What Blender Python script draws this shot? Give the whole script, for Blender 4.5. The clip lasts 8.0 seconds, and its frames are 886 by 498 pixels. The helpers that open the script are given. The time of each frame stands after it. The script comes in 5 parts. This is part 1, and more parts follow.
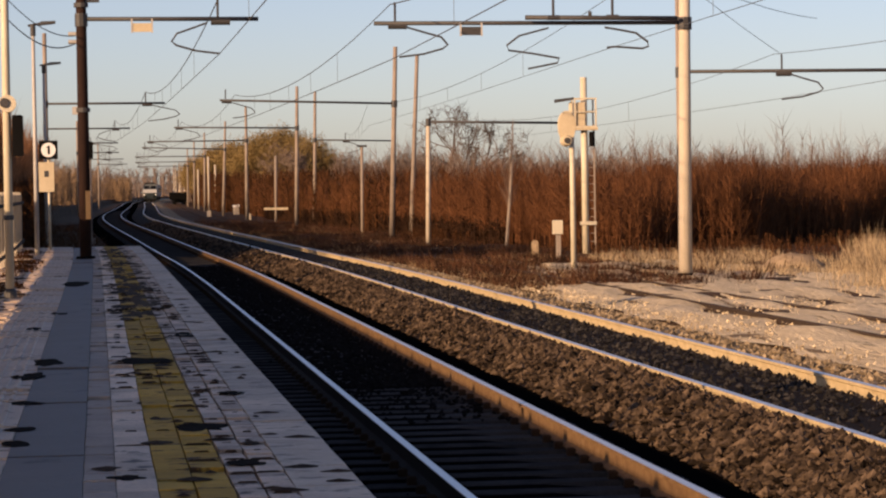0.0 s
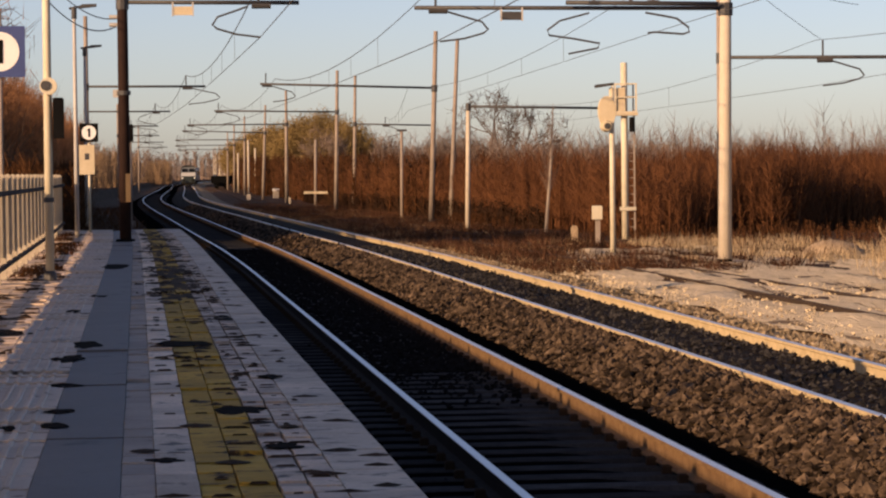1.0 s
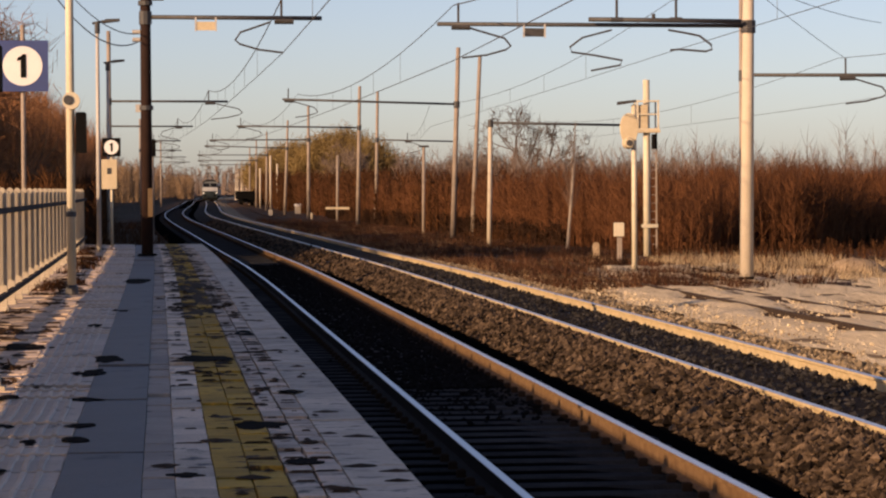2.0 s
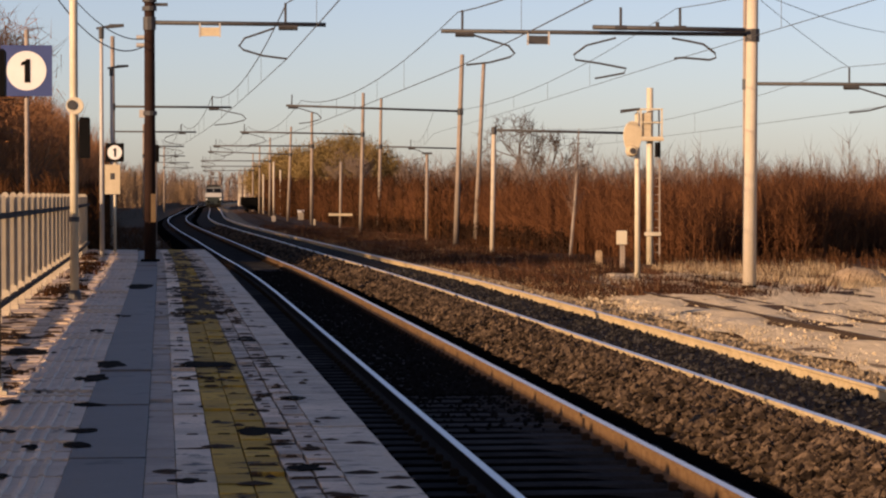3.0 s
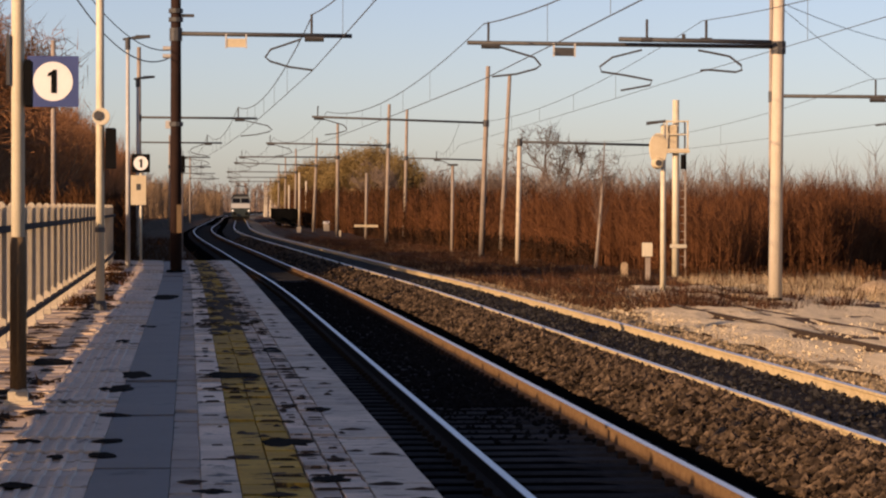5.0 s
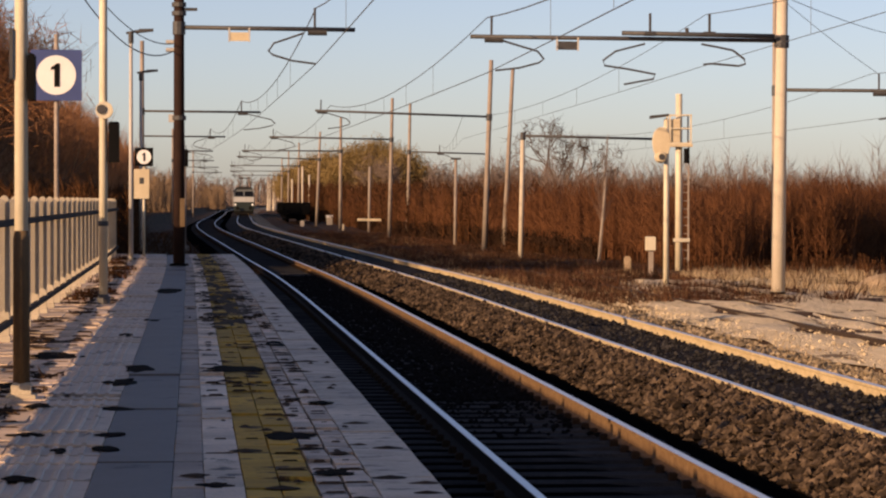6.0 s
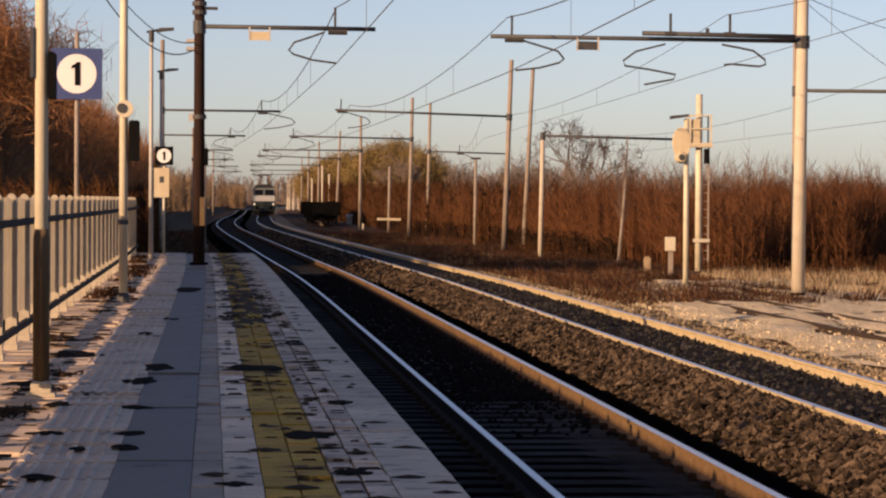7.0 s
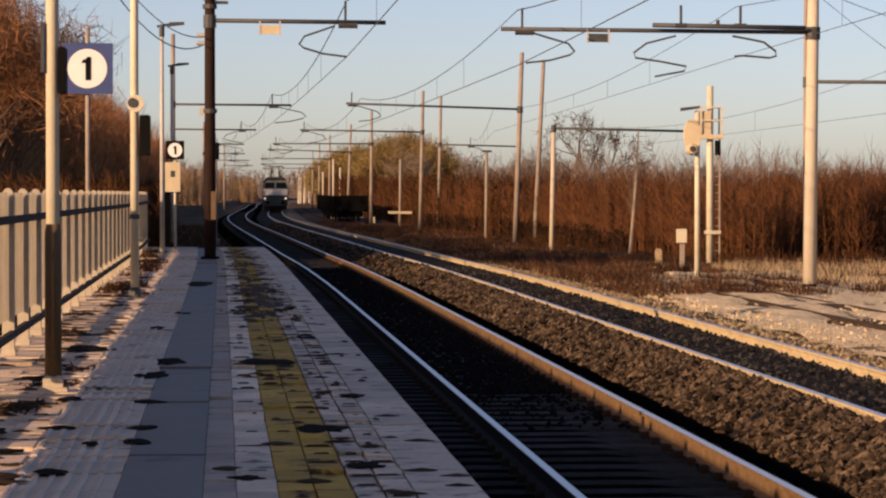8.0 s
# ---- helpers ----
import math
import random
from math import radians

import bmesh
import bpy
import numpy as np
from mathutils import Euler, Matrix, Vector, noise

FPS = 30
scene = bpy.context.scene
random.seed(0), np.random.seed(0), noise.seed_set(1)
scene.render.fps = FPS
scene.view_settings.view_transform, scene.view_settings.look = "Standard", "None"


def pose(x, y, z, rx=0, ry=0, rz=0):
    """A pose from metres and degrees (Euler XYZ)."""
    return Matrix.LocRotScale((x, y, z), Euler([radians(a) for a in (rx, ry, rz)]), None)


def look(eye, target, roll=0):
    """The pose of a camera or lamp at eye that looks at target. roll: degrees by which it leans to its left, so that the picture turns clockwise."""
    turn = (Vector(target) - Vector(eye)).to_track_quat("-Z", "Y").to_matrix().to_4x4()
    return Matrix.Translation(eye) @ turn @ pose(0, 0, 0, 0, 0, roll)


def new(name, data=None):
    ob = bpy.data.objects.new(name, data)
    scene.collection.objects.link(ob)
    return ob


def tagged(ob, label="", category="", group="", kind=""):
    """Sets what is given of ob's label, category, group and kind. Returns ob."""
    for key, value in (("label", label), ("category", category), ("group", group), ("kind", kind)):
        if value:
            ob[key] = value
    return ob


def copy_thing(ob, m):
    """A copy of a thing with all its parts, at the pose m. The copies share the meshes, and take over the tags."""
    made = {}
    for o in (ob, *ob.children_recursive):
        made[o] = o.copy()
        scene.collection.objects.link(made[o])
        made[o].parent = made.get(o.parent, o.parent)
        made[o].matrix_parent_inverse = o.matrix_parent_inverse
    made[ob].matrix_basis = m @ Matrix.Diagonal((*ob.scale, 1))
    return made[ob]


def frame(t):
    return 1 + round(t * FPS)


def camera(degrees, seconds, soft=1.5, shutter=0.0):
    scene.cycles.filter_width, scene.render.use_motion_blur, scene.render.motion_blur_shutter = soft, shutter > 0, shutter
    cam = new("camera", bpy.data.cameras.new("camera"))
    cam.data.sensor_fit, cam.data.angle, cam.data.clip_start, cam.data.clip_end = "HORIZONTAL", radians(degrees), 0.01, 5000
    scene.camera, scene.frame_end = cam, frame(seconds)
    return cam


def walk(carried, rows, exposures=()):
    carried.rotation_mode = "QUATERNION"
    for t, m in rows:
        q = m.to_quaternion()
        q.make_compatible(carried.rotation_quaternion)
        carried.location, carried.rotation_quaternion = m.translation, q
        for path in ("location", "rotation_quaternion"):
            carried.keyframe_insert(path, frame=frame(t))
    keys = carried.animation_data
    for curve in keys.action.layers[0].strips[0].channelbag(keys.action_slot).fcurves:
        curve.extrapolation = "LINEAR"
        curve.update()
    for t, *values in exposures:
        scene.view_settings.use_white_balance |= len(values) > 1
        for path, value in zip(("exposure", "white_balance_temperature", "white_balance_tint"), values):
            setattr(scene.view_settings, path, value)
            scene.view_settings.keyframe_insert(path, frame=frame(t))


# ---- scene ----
# World: y runs along the line away from the eye, x to the right, z = 0 is the platform's top. Rail heads lie at z = -0.5.
EYE = (0.0, 0.0, 1.5)
cam = camera(18.18, 8.0, soft=2.2)
# seconds, turn to the right, tilt down, roll (degrees)
TURNS = [
    (0.0, 7.086, 1.282, -0.964), (0.5, 6.677, 1.598, -0.690), (1.0, 6.269, 1.588, -0.664),
    (1.5, 5.907, 1.436, -0.607), (2.8, 5.825, 1.100, -0.080), (3.0, 5.769, 1.104, -0.071),
    (3.5, 5.923, 0.907, 0.166), (4.0, 5.776, 0.907, 0.120), (4.5, 5.394, 0.822, 0.044),
    (6.0, 5.179, 0.993, 0.101), (6.5, 5.148, 0.983, 0.115), (7.0, 4.773, 1.001, 0.277),
    (7.5, 4.599, 1.156, 0.131), (8.0, 4.539, 1.146, 0.0),
]


def aim(turn, tilt, roll):
    a, b = radians(turn), radians(tilt)
    way = Vector((math.sin(a) * math.cos(b), math.cos(a) * math.cos(b), -math.sin(b)))
    return look(EYE, Vector(EYE) + way * 50, roll)


walk(cam, [(t, aim(*a)) for t, *a in TURNS], exposures=[(0.0, 0.42, 7900, 31), (8.0, 0.42, 7900, 31)])

# ---- light ----
SUN_EL, SUN_AZ = 16.0, 232.0
world = bpy.data.worlds.new("sky")
scene.world = world
world.use_nodes = True
wn = world.node_tree.nodes
sky = wn.new("ShaderNodeTexSky")
sky.sky_type, sky.sun_disc = "NISHITA", False
sky.sun_elevation, sky.sun_rotation = radians(SUN_EL), radians(SUN_AZ)
sky.air_density, sky.dust_density, sky.ozone_density = 0.75, 0.7, 3.3
wn["Background"].inputs["Strength"].default_value = 0.108
world.node_tree.links.new(sky.outputs[0], wn["Background"].inputs["Color"])
sun = new("sun", bpy.data.lights.new("sun", "SUN"))
sun.data.energy, sun.data.angle, sun.data.color = 4.5, radians(0.53), (1.0, 0.79, 0.50)
_e, _a = radians(SUN_EL), radians(SUN_AZ)
_to = Vector((math.sin(_a) * math.cos(_e), math.cos(_a) * math.cos(_e), math.sin(_e)))
sun.matrix_world = look(_to * 100, (0, 0, 0))


# ---- materials ----
def mat(name, col, col2=None, scale=4.0, fine=40.0, rough=0.85, metal=0.0, bump=0.3, dist=0.01, vary=0.0, island=0.0, stain=None, stain_at=0.55, stain_scale=1.2, stretch=(1, 1, 1), local=False, spec=None):
    """Two scales of noise between two colours, with a stain and fine relief. vary: by object; island: by loose piece."""
    m = bpy.data.materials.new(name)
    m.use_nodes = True
    nt = m.node_tree
    N, L = nt.nodes, nt.links
    b = N["Principled BSDF"]
    b.inputs["Roughness"].default_value, b.inputs["Metallic"].default_value = rough, metal
    b.inputs["Specular IOR Level"].default_value = spec if spec is not None else (0.5 if rough < 0.7 else 0.06)
    col2 = col2 or tuple(c * 0.6 for c in col)
    if local:
        co = N.new("ShaderNodeTexCoord").outputs["Object"]
    else:
        co = N.new("ShaderNodeNewGeometry").outputs["Position"]
    mp = N.new("ShaderNodeMapping")
    mp.inputs["Scale"].default_value = stretch
    L.new(co, mp.inputs["Vector"])
    co = mp.outputs[0]

    def nz(sc, detail, rgh=0.6):
        n = N.new("ShaderNodeTexNoise")
        n.inputs["Scale"].default_value, n.inputs["Detail"].default_value, n.inputs["Roughness"].default_value = sc, detail, rgh
        L.new(co, n.inputs["Vector"])
        return n.outputs["Fac"]

    def mth(op, a, bb):
        n = N.new("ShaderNodeMath")
        n.operation = op
        for k, v in ((0, a), (1, bb)):
            if isinstance(v, (int, float)):
                n.inputs[k].default_value = v
            else:
                L.new(v, n.inputs[k])
        return n.outputs[0]

    def mixc(f, a, bb, mode="MIX"):
        n = N.new("ShaderNodeMix")
        n.data_type, n.blend_type = "RGBA", mode
        for sock, v in ((n.inputs[0], f), (n.inputs[6], a), (n.inputs[7], bb)):
            if isinstance(v, (int, float)):
                sock.default_value = v
            elif isinstance(v, tuple):
                sock.default_value = (*v[:3], 1)
            else:
                L.new(v, sock)
        return n.outputs[2]

    big, small = nz(scale, 4), nz(fine, 3)
    f = mth("MULTIPLY_ADD", big, 0.65)
    f.node.inputs[2].default_value = -0.08
    f = mth("ADD", f, mth("MULTIPLY", small, 0.45))
    f = mth("SUBTRACT", mth("MULTIPLY", f, 2.2), 0.65)
    f.node.use_clamp = True
    c = mixc(f, tuple(col2), tuple(col))
    for amount, node, sock in ((vary, "ShaderNodeObjectInfo", "Random"), (island, "ShaderNodeNewGeometry", "Random Per Island")):
        if amount:
            r = N.new(node).outputs[sock]
            g = mth("MULTIPLY_ADD", r, 2 * amount)
            g.node.inputs[2].default_value = 1 - amount
            cc = N.new("ShaderNodeCombineColor")
            for k in range(3):
                L.new(g, cc.inputs[k])
            c = mixc(1.0, c, cc.outputs[0], "MULTIPLY")
    if stain:
        s = nz(stain_scale, 5, 0.65)
        s = mth("MULTIPLY", mth("SUBTRACT", s, stain_at), 14.0)
        s.node.use_clamp = True
        c = mixc(s, c, tuple(stain))
    L.new(c, b.inputs["Base Color"])
    if bump:
        bp = N.new("ShaderNodeBump")
        bp.inputs["Strength"].default_value, bp.inputs["Distance"].default_value = bump, dist
        L.new(small, bp.inputs["Height"])
        L.new(bp.outputs[0], b.inputs["Normal"])
    return m


def glow(name, col, power):
    m = mat(name, col, col, bump=0)
    b = m.node_tree.nodes["Principled BSDF"]
    b.inputs["Emission Color"].default_value, b.inputs["Emission Strength"].default_value = (*col, 1), power
    return m


M_SOIL = mat("soil", (0.13, 0.074, 0.038), (0.045, 0.025, 0.014), 0.6, 5, bump=0.6, dist=0.03, stain=(0.04, 0.022, 0.013), stain_at=0.54, stain_scale=0.9, stretch=(1.0, 0.35, 1.0))
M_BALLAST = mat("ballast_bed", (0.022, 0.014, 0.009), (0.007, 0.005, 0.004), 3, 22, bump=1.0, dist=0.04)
# Oily bed, its colour taken near black for the shade over the near track.
M_SHADEBED = mat("shaded_oily_ballast_bed", (0.0055, 0.005, 0.005), (0.003, 0.003, 0.003), 3, 22, bump=1.0, dist=0.04, rough=1.0, spec=0.0)
# Stones of the near track, shade painted into their dark colour.
M_SHADESTONE = mat("shaded_ballast_stone", (0.016, 0.0155, 0.0155), (0.009, 0.0085, 0.0085), 3, 30, island=0.3, bump=0.4, rough=1.0, spec=0.0)
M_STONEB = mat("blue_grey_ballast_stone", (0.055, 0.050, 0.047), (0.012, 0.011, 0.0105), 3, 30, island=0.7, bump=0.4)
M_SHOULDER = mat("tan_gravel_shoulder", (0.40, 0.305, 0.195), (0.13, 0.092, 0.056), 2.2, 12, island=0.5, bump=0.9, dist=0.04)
M_PALEGROUND = mat("pale_trodden_gravel", (0.84, 0.68, 0.45), (0.50, 0.39, 0.25), 1.6, 9, bump=0.9, dist=0.05, stain=(0.17, 0.12, 0.075), stain_at=0.57, stain_scale=1.1, stretch=(2.2, 0.25, 1))
M_STONE = mat("ballast_stone", (0.125, 0.085, 0.056), (0.008, 0.0055, 0.004), 7, 30, vary=0.8, island=0.9, bump=0.4)
M_SLEEPER = mat("sleeper_concrete", (0.080, 0.078, 0.077), (0.034, 0.033, 0.033), 5, 60, vary=0.3, island=0.2, spec=0.0)
# Rail rust lightened to cream for direct sun on the far track's rails.
M_RAILSUN = mat("sunlit_rail_rust", (0.66, 0.52, 0.31), (0.36, 0.27, 0.155), 6, 60, rough=0.8, bump=0.3)
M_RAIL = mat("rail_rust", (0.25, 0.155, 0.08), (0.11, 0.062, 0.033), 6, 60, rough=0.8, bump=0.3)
M_HEAD = mat("rail_head_steel", (0.85, 0.84, 0.82), (0.75, 0.74, 0.72), 6, 60, rough=0.42, metal=1.0, bump=0.02)
M_CLIP = mat("rusty_clip", (0.05, 0.030, 0.018), None, 10, 80)
# Oily grime and the rail's shade together in one near-black colour.
M_RAILD = mat("shaded_oily_rail", (0.035, 0.029, 0.026), (0.016, 0.014, 0.013), 6, 60, rough=0.8, bump=0.3)
M_OLDRAIL = mat("old_rail", (0.07, 0.05, 0.04), None, 10, 80)
M_TILE = mat("grey_tile", (0.78, 0.60, 0.445), (0.36, 0.27, 0.20), 1.6, 30, vary=0.28, island=0.28, stain=(0.05, 0.036, 0.028), stain_at=0.58, stain_scale=2.2, stretch=(1.5, 1.3, 1), rough=0.56, spec=0.25)
M_PAVER = mat("brown_paver", (0.68, 0.50, 0.37), (0.30, 0.22, 0.16), 1.8, 30, vary=0.3, island=0.3, stain=(0.05, 0.036, 0.028), stain_at=0.57, stain_scale=2.4, stretch=(1.5, 1.3, 1), rough=0.56, spec=0.24)
M_YELLOW = mat("yellow_tile", (0.60, 0.35, 0.055), (0.36, 0.205, 0.04), 3, 30, vary=0.2, island=0.2, stain=(0.06, 0.034, 0.018), stain_at=0.57, stain_scale=2.2, stretch=(1.5, 1.9, 1), rough=0.75, spec=0.12)
M_SLATE = mat("slate_slab", (0.145, 0.132, 0.125), (0.105, 0.096, 0.092), 1.5, 20, vary=0.03, spec=0.3, stain=(0.04, 0.038, 0.04), stain_at=0.62, stain_scale=2.0, rough=0.6, bump=0.15)
M_SMOOTH = mat("smooth_grey_tile", (0.40, 0.335, 0.28), (0.26, 0.215, 0.18), 2.0, 25, vary=0.12, island=0.15, stain=(0.05, 0.042, 0.04), stain_at=0.60, stain_scale=2.2, stretch=(1.5, 1.9, 1), rough=0.7, spec=0.3)
M_TACTILE = mat("ridged_tile", (0.62, 0.49, 0.385), (0.44, 0.345, 0.27), 2.5, 30, vary=0.12, island=0.12, stain=(0.05, 0.038, 0.032), stain_at=0.595, stain_scale=2.4, rough=0.56, spec=0.25)
M_COPING = mat("coping_stone", (0.74, 0.575, 0.43), (0.34, 0.26, 0.19), 2.0, 25, vary=0.18, island=0.15, stain=(0.12, 0.09, 0.07), stain_at=0.56, stain_scale=3.0, stretch=(1.2, 2.0, 1), rough=0.56, spec=0.25)
# Wall colour dropped to near black for shade on the platform's track side.
M_PLINTH = mat("shaded_platform_wall", (0.014, 0.012, 0.011), (0.006, 0.0055, 0.005), 2, 20, rough=1.0, spec=0.0)
M_CONC = mat("fence_concrete", (0.50, 0.43, 0.33), (0.36, 0.30, 0.22), 3, 40, vary=0.08, island=0.12)
M_FRAIL = mat("fence_rail", (0.05, 0.045, 0.045), None, 6, 50)
M_POLE = mat("cream_painted_steel", (0.66, 0.58, 0.42), (0.52, 0.45, 0.32), 3, 50, rough=0.55, bump=0.1)
M_SLEEVE = mat("rust_stained_sleeve", (0.20, 0.135, 0.075), (0.10, 0.062, 0.035), 3, 40, rough=0.7, stretch=(3, 3, 0.6))
M_GALV = mat("galvanised_steel", (0.50, 0.47, 0.42), (0.36, 0.33, 0.29), 3, 40, rough=0.6, bump=0.1)
M_MASTD = mat("brown_mast_paint", (0.042, 0.022, 0.016), (0.022, 0.013, 0.011), 3, 40, rough=0.75)
M_MASTC = mat("mast_concrete", (0.60, 0.52, 0.41), (0.44, 0.37, 0.28), 1.2, 30, rough=0.8)
M_MASTF = mat("weathered_mast", (0.38, 0.31, 0.25), (0.22, 0.175, 0.14), 1.2, 30, rough=0.8)
M_DARK = mat("dark_steel", (0.06, 0.057, 0.055), (0.035, 0.033, 0.032), 4, 40, rough=0.6, bump=0.1)
M_WIRE = mat("wire", (0.10, 0.095, 0.09), None, 4, 40, rough=0.6, bump=0)
M_BLACK = mat("black_plastic", (0.010, 0.009, 0.009), (0.006, 0.006, 0.006), 4, 40, rough=0.8, bump=0, spec=0.03)
M_BLUE = mat("sign_blue", (0.045, 0.07, 0.20), (0.035, 0.055, 0.16), 3, 40, rough=0.5, bump=0.05)
M_WHITE = mat("sign_white", (0.80, 0.78, 0.74), (0.72, 0.70, 0.66), 3, 40, rough=0.5, bump=0.05)
M_CREAM = mat("cream_plate", (0.62, 0.52, 0.36), (0.48, 0.39, 0.26), 3, 30, rough=0.7)
M_BRUSH = mat("red_brown_twig", (0.155, 0.064, 0.028), (0.095, 0.039, 0.018), 0.15, 4, island=0.35, bump=0)
M_TWIG = mat("grey_twig", (0.25, 0.185, 0.145), (0.15, 0.108, 0.085), 0.4, 6, island=0.35, bump=0)
M_BARK = mat("grey_bark", (0.15, 0.11, 0.085), (0.08, 0.058, 0.045), 4, 40, bump=0.6)
M_WILLOW = mat("ochre_foliage", (0.30, 0.205, 0.085), (0.19, 0.13, 0.055), 0.5, 6, island=0.3, bump=0)
M_STRAW = mat("tan_dead_stalks", (0.42, 0.27, 0.145), (0.22, 0.135, 0.07), 0.5, 6, island=0.4, bump=0)
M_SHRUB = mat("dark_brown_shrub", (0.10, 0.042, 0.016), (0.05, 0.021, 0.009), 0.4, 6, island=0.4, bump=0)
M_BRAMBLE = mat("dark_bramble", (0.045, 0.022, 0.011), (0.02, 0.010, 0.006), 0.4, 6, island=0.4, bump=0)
M_HEDGE = mat("brown_hedge_twig", (0.38, 0.18, 0.085), (0.22, 0.10, 0.048), 0.4, 6, island=0.4, bump=0)
M_FAR = mat("tan_far_scrub", (0.27, 0.18, 0.11), (0.18, 0.118, 0.07), 0.3, 5, island=0.3, bump=0)
M_GRASS = mat("dry_grass", (0.62, 0.455, 0.265), (0.42, 0.30, 0.17), 0.5, 6, island=0.35, bump=0)
M_RUSTGRASS = mat("rusty_dead_weeds", (0.15, 0.066, 0.031), (0.06, 0.027, 0.015), 0.5, 6, island=0.5, bump=0)
M_DAMP = mat("damp_dirt", (0.012, 0.010, 0.010), (0.006, 0.005, 0.005), 5, 40, rough=0.95, spec=0.02)
M_LITTER = mat("leaf_litter", (0.075, 0.045, 0.028), (0.03, 0.019, 0.013), 3, 20, island=0.4, bump=0)
M_PALE = mat("pale_rubble", (0.52, 0.38, 0.24), (0.26, 0.18, 0.11), 4, 14, bump=1.0, dist=0.05)
M_LOCOGREY = mat("loco_light_grey", (0.15, 0.165, 0.165), (0.11, 0.12, 0.12), 2, 20, rough=0.45, bump=0.05, local=True)
M_LOCOGREEN = mat("loco_dark_green", (0.012, 0.022, 0.019), (0.008, 0.014, 0.012), 2, 20, rough=0.5, bump=0.05, local=True)
M_LOCOROOF = mat("loco_roof", (0.045, 0.045, 0.05), (0.03, 0.03, 0.03), 2, 20, rough=0.7, local=True)
M_LOCOWHITE = mat("loco_white", (0.45, 0.45, 0.44), (0.36, 0.36, 0.35), 2, 20, rough=0.45, bump=0.05, local=True)
M_GLASS = mat("dark_cab_glass", (0.008, 0.009, 0.010), (0.006, 0.006, 0.008), 2, 20, rough=0.25, bump=0, local=True, spec=0.15)
M_UNDER = mat("underframe_black", (0.012, 0.011, 0.010), (0.007, 0.0065, 0.006), 2, 20, local=True)
M_WAGON = mat("tarred_wagon", (0.007, 0.0068, 0.0065), (0.004, 0.004, 0.004), 2, 20, local=True, spec=0.02)
M_LAMPON = glow("headlight_glow", (1.0, 0.95, 0.85), 0.25)


# ---- mesh helpers ----
class Mesh:
    """Collects points and faces of one mesh."""

    def __init__(self):
        self.v, self.f = [], []

    def box(self, x0, x1, y0, y1, z0, z1, bev=0.0):
        n = len(self.v)
        if bev:
            b = bev
            for z, i in ((z0, 0), (z1 - b, 0), (z1, b)):
                self.v += [(x0 + i, y0 + i, z), (x1 - i, y0 + i, z), (x1 - i, y1 - i, z), (x0 + i, y1 - i, z)]
            self.f += [(n + 3, n + 2, n + 1, n), (n + 8, n + 9, n + 10, n + 11)]
            for r in (0, 4):
                for k in range(4):
                    j = (k + 1) % 4
                    self.f.append((n + r + k, n + r + j, n + r + 4 + j, n + r + 4 + k))
            return self
        self.v += [(x0, y0, z0), (x1, y0, z0), (x1, y1, z0), (x0, y1, z0), (x0, y0, z1), (x1, y0, z1), (x1, y1, z1), (x0, y1, z1)]
        self.f += [(n + 3, n + 2, n + 1, n), (n + 4, n + 5, n + 6, n + 7), (n, n + 1, n + 5, n + 4), (n + 1, n + 2, n + 6, n + 5), (n + 2, n + 3, n + 7, n + 6), (n + 3, n, n + 4, n + 7)]
        return self

    def tube(self, pts, radii, sides=8):
        """A tube along points; radii one or one a point."""
        pts = [Vector(p) for p in pts]
        if isinstance(radii, (int, float)):
            radii = [radii] * len(pts)
        n0 = len(self.v)
        for i, p in enumerate(pts):
            d = (pts[min(i + 1, len(pts) - 1)] - pts[max(i - 1, 0)]).normalized()
            a = d.cross(Vector((0, 0, 1)) if abs(d.z) < 0.9 else Vector((0, 1, 0))).normalized()
            b = d.cross(a)
            for k in range(sides):
                w = 2 * math.pi * k / sides
                self.v.append(tuple(p + (a * math.cos(w) + b * math.sin(w)) * radii[i]))
        for i in range(len(pts) - 1):
            for k in range(sides):
                j = (k + 1) % sides
                a, b = n0 + i * sides, n0 + (i + 1) * sides
                self.f.append((a + k, a + j, b + j, b + k))
        self.f.append(tuple(n0 + k for k in reversed(range(sides))))
        self.f.append(tuple(n0 + (len(pts) - 1) * sides + k for k in range(sides)))
        return self

    def prism(self, outline, y0, y1):
        """An outline in x and z drawn from y0 to y1."""
        n, k = len(self.v), len(outline)
        self.v += [(x, y0, z) for x, z in outline] + [(x, y1, z) for x, z in outline]
        self.f += [tuple(range(n, n + k)), tuple(range(n + 2 * k - 1, n + k - 1, -1))]
        for i in range(k):
            j = (i + 1) % k
            self.f.append((n + i, n + k + i, n + k + j, n + j))
        return self

    def sweep(self, outline, stations, shift):
        """An outline in x and z carried along y stations, moved sideways by shift(y)."""
        n, k = len(self.v), len(outline)
        for y in stations:
            d = shift(y)
            self.v += [(x + d, y, z) for x, z in outline]
        for s in range(len(stations) - 1):
            a, b = n + s * k, n + (s + 1) * k
            for i in range(k):
                j = (i + 1) % k
                self.f.append((a + i, b + i, b + j, a + j))
        self.f += [tuple(range(n, n + k)), tuple(range(n + len(stations) * k - 1, n + (len(stations) - 1) * k - 1, -1))]
        return self

    def data(self, name, material, smooth=False):
        me = bpy.data.meshes.new(name)
        me.from_pydata(self.v, [], self.f)
        me.materials.append(material)
        if smooth:
            me.polygons.foreach_set("use_smooth", [True] * len(me.polygons))
        me.update()
        b = bmesh.new()
        b.from_mesh(me)
        if len(b.faces) < 20000:
            bmesh.ops.recalc_face_normals(b, faces=b.faces)
            b.to_mesh(me)
        b.free()
        return me


